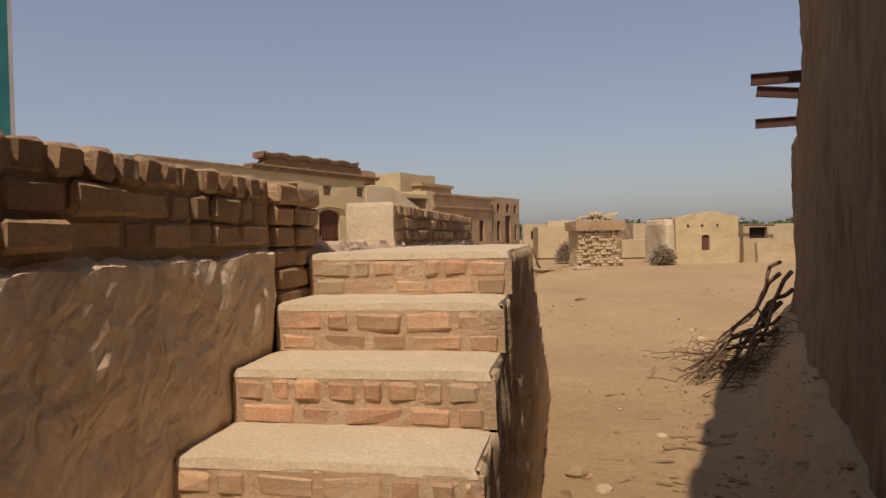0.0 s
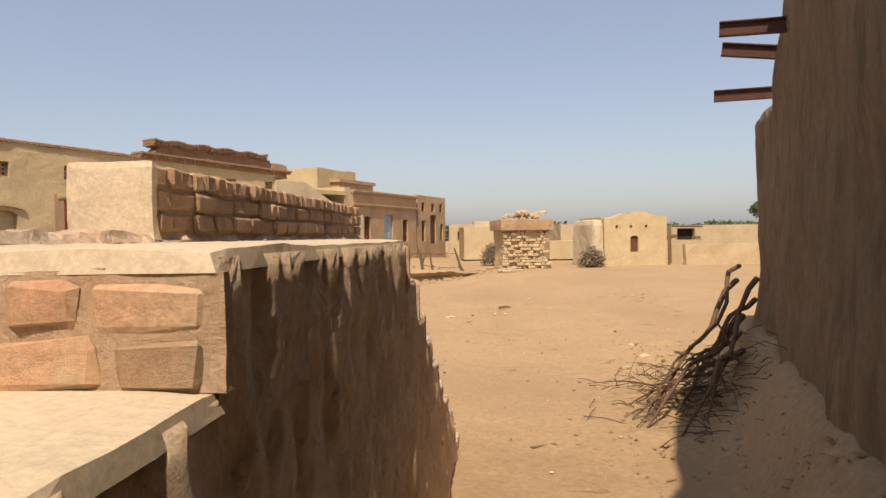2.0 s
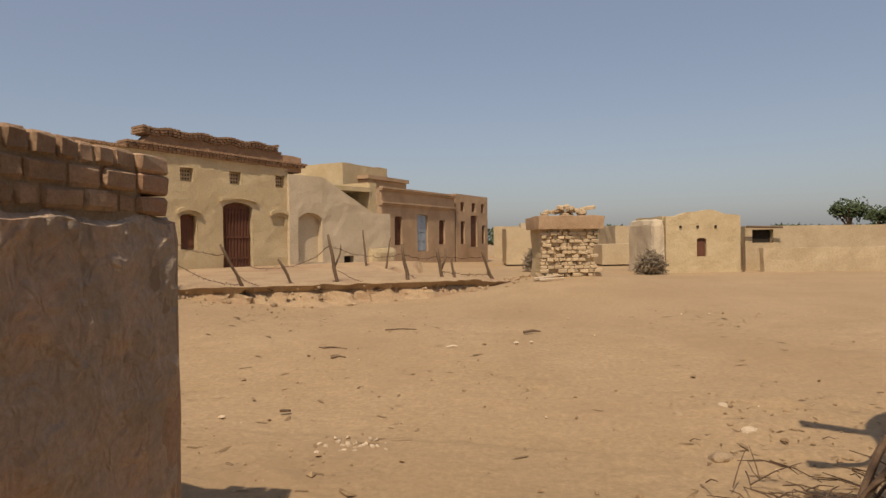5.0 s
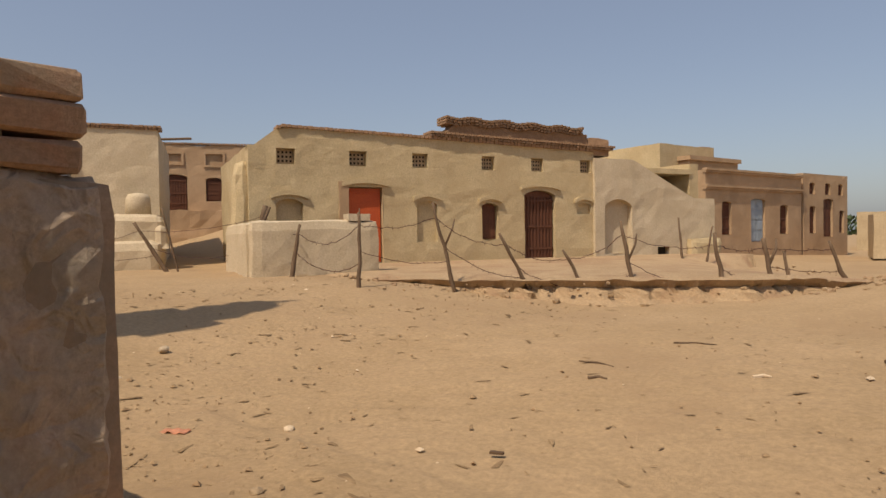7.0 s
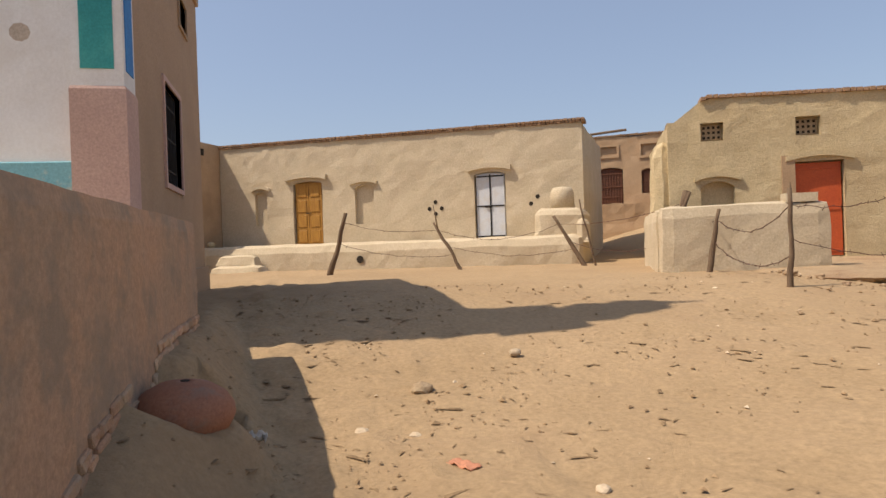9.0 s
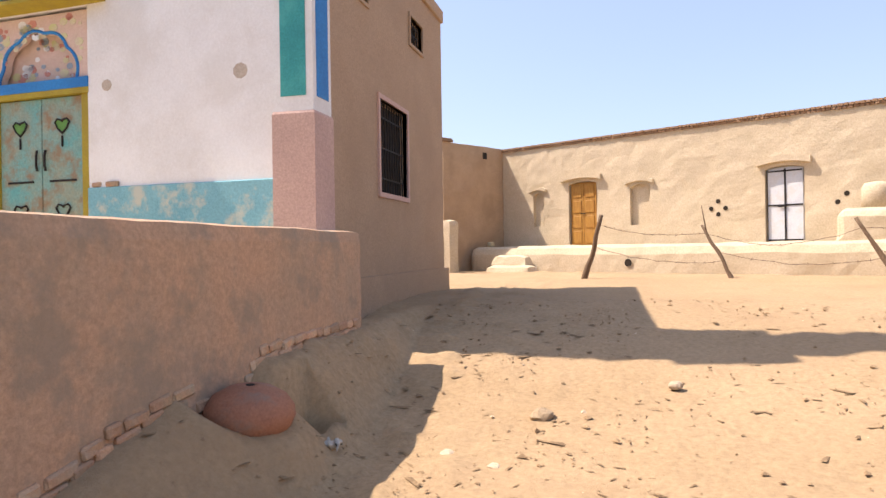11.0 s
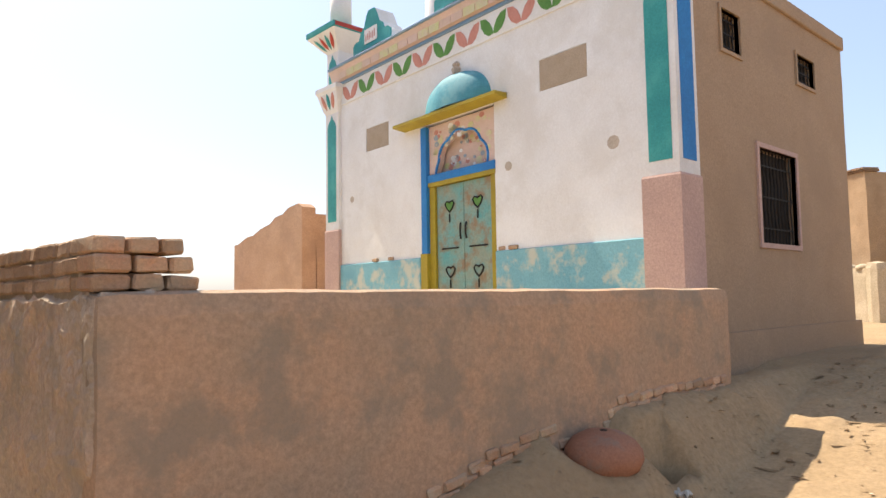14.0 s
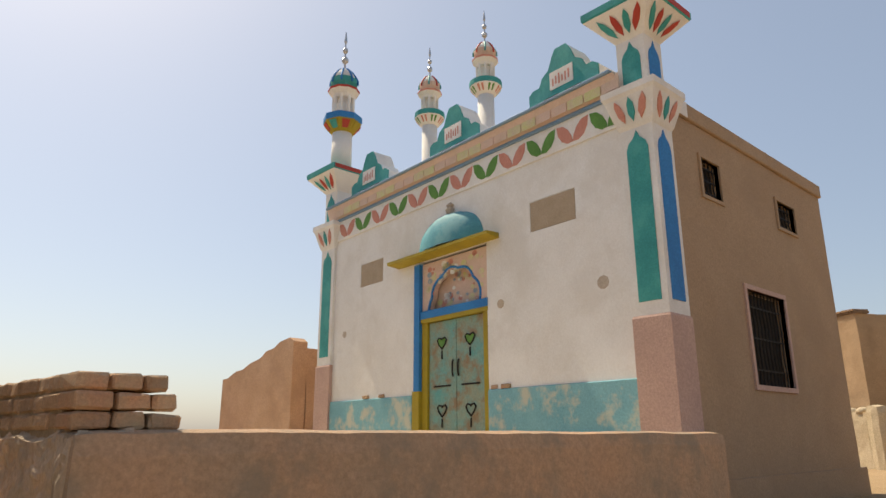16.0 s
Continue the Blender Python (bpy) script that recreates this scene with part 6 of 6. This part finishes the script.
scrap = solid("paper_scrap", bm, PAPER, "crumpled white paper scrap by the pit", "litter", pose(-6.25, 10.28, gz(-6.25, 10.28) + 0.0, 0, 0, 10), True)
scrap.modifiers.new("thickness", "SOLIDIFY").thickness = 0.006
fm = MOSQUE_SITE @ frame_at((MX, 8.6), (0.05, 1.0)) @ Matrix.Diagonal((1.065, 1, 1, 1)) @ pose(-8.6, 0, 0)
for i, (s, l) in enumerate(((3.05, 0.22), (3.55, 0.2), (6.35, 0.16), (6.55, 0.22))):
    ob = new("loose_brick", brick_mesh("loose_brick", l, 0.1, 0.075, 40 + i, BRICK_RED))
    ob.matrix_basis = Matrix.Translation(fm @ Vector((s - 0.1, -0.03, 2.092))) @ pose(0, 0, 0, 0, 0, 90 + 8 * (i % 3 - 1))
    tagged(ob, "loose red brick resting on the painted dado ledge", "brick", "bricks on the dado ledge")
cl = solid("tin_can", lathe([(0.1, 0), (0.13, 0.05), (0.12, 0.14), (0.06, 0.17)], 14), MUD, "round clay bowl on the yard platform", "bowl", SITE_A @ frame_at((-22.6, 13.0), (0.5, 0.866)) @ pose(-4.9, -1.2, 1.13), True)
cl.name = "clay_bowl"


def thorn_heap(x, y, r, h, label, seed):
    rnd = random.Random(seed)
    t = thing("thorn_stack", label, "brushwood", pose(x, y, gz(x, y)))
    bm = bmesh.new()
    for i in range(420):
        a = rnd.uniform(0, 6.28)
        rr_ = r * math.sqrt(rnd.random())
        z = h * (1 - (rr_ / r) ** 2 * 0.6) * rnd.random() ** 0.5
        c = Vector((rr_ * math.cos(a), rr_ * math.sin(a), z))
        d = Vector((rnd.uniform(-1, 1), rnd.uniform(-1, 1), rnd.uniform(-0.2, 1.0))).normalized() * rnd.uniform(0.1, 0.35)
        add_tube(bm, [c - d, c + d], [0.022, 0.012], 3)
    tagged(part("thorn_brush", bm, THATCH, t), kind="stuff")


thorn_heap(-2.6, 38.2, 0.65, 1.25, "dark dome of stacked thorn branches", 3)
thorn_heap(2.15, 35.0, 0.55, 1.0, "stack of dry thorn branches beside the hut", 4)


# ---- clods, pebbles and straw ----
def scatter(name, count, size, material, label, seed, flat=0.6):
    rnd = np.random.RandomState(seed)
    n = count
    x, y = rnd.uniform(-12, 4, n * 3), rnd.uniform(-0.5, 20, n * 3)
    w = 0.22 + 0.9 * np.exp(-((y - 10.6) / 1.6) ** 2) * (x < -1.5) + 2.2 * np.exp(-((x - 1.1 - 0.12 * (y - 7)) / 0.75) ** 2) * (y < 14) + 0.35 * (x < -6) * (y > 10)
    patch = np.array([noise.noise(Vector((a * 0.7, b * 0.7, seed))) for a, b in zip(x, y)])
    keep = rnd.uniform(0, 1, n * 3) < w * np.clip(0.6 + 1.6 * patch, 0.05, 1.6) * 0.6
    keep &= ~((x < wx(9.5) + 0.1) & (y < 9.62)) & ~((x < -0.5) & (y < 9.2)) & (x < 0.29 + 0.193 * y - 0.05)
    x, y = x[keep][:n], y[keep][:n]
    n = len(x)
    z = ground_z(x, y) + np.array([noise.noise(Vector((a * 0.55, b * 0.55, 0))) * 0.045 for a, b in zip(x, y)])
    base = np.array([(1, 0, 0), (-0.5, 0.87, 0), (-0.5, -0.87, 0), (0, 0, 1), (0.5, 0.8, 0.35), (0, 0, -0.6)])
    tris = np.array([(0, 4, 3), (4, 1, 3), (1, 2, 3), (2, 0, 3), (0, 4, 5), (4, 1, 5), (1, 2, 5), (2, 0, 5)])
    s = size * rnd.lognormal(0, 0.55, n)
    s = np.minimum(s, size * 4)
    ang = rnd.uniform(0, 6.28, n)
    v = base[None] * (1 + rnd.uniform(-0.3, 0.3, (n, 6, 3))) * s[:, None, None]
    v[..., 2] *= flat
    if flat < 0.2:
        v[..., 0] *= 4.0
    c, sn = np.cos(ang)[:, None], np.sin(ang)[:, None]
    vx, vy = v[..., 0] * c - v[..., 1] * sn, v[..., 0] * sn + v[..., 1] * c
    P = np.stack([vx + x[:, None], vy + y[:, None], v[..., 2] + z[:, None] + 0.25 * s[:, None] * flat + 0.006], -1).reshape(-1, 3)
    F = (tris[None] + 6 * np.arange(n)[:, None, None]).reshape(-1, 3)
    me = bpy.data.meshes.new(name)
    me.from_pydata(P.tolist(), [], F.tolist())
    me.materials.append(material)
    tagged(new(name, me), label, "debris", kind="stuff")


CLOD = mat("earth_clod", (0.36, 0.25, 0.14), (0.26, 0.17, 0.095), 9, 50, 0.95, 0.5, 0.01)
STRAW = mat("dry_straw", (0.33, 0.225, 0.12), (0.17, 0.11, 0.06), 5, 50, 0.95, 0)
scatter("earth_clods", 7500, 0.0115, CLOD, "small brown earth clods strewn on the sand", 2)
scatter("pale_pebbles", 380, 0.013, RUBBLE, "small pale pebbles strewn on the sand", 3)
scatter("straw_bits", 5000, 0.012, STRAW, "short dark straw bits strewn on the sand", 4, 0.15)
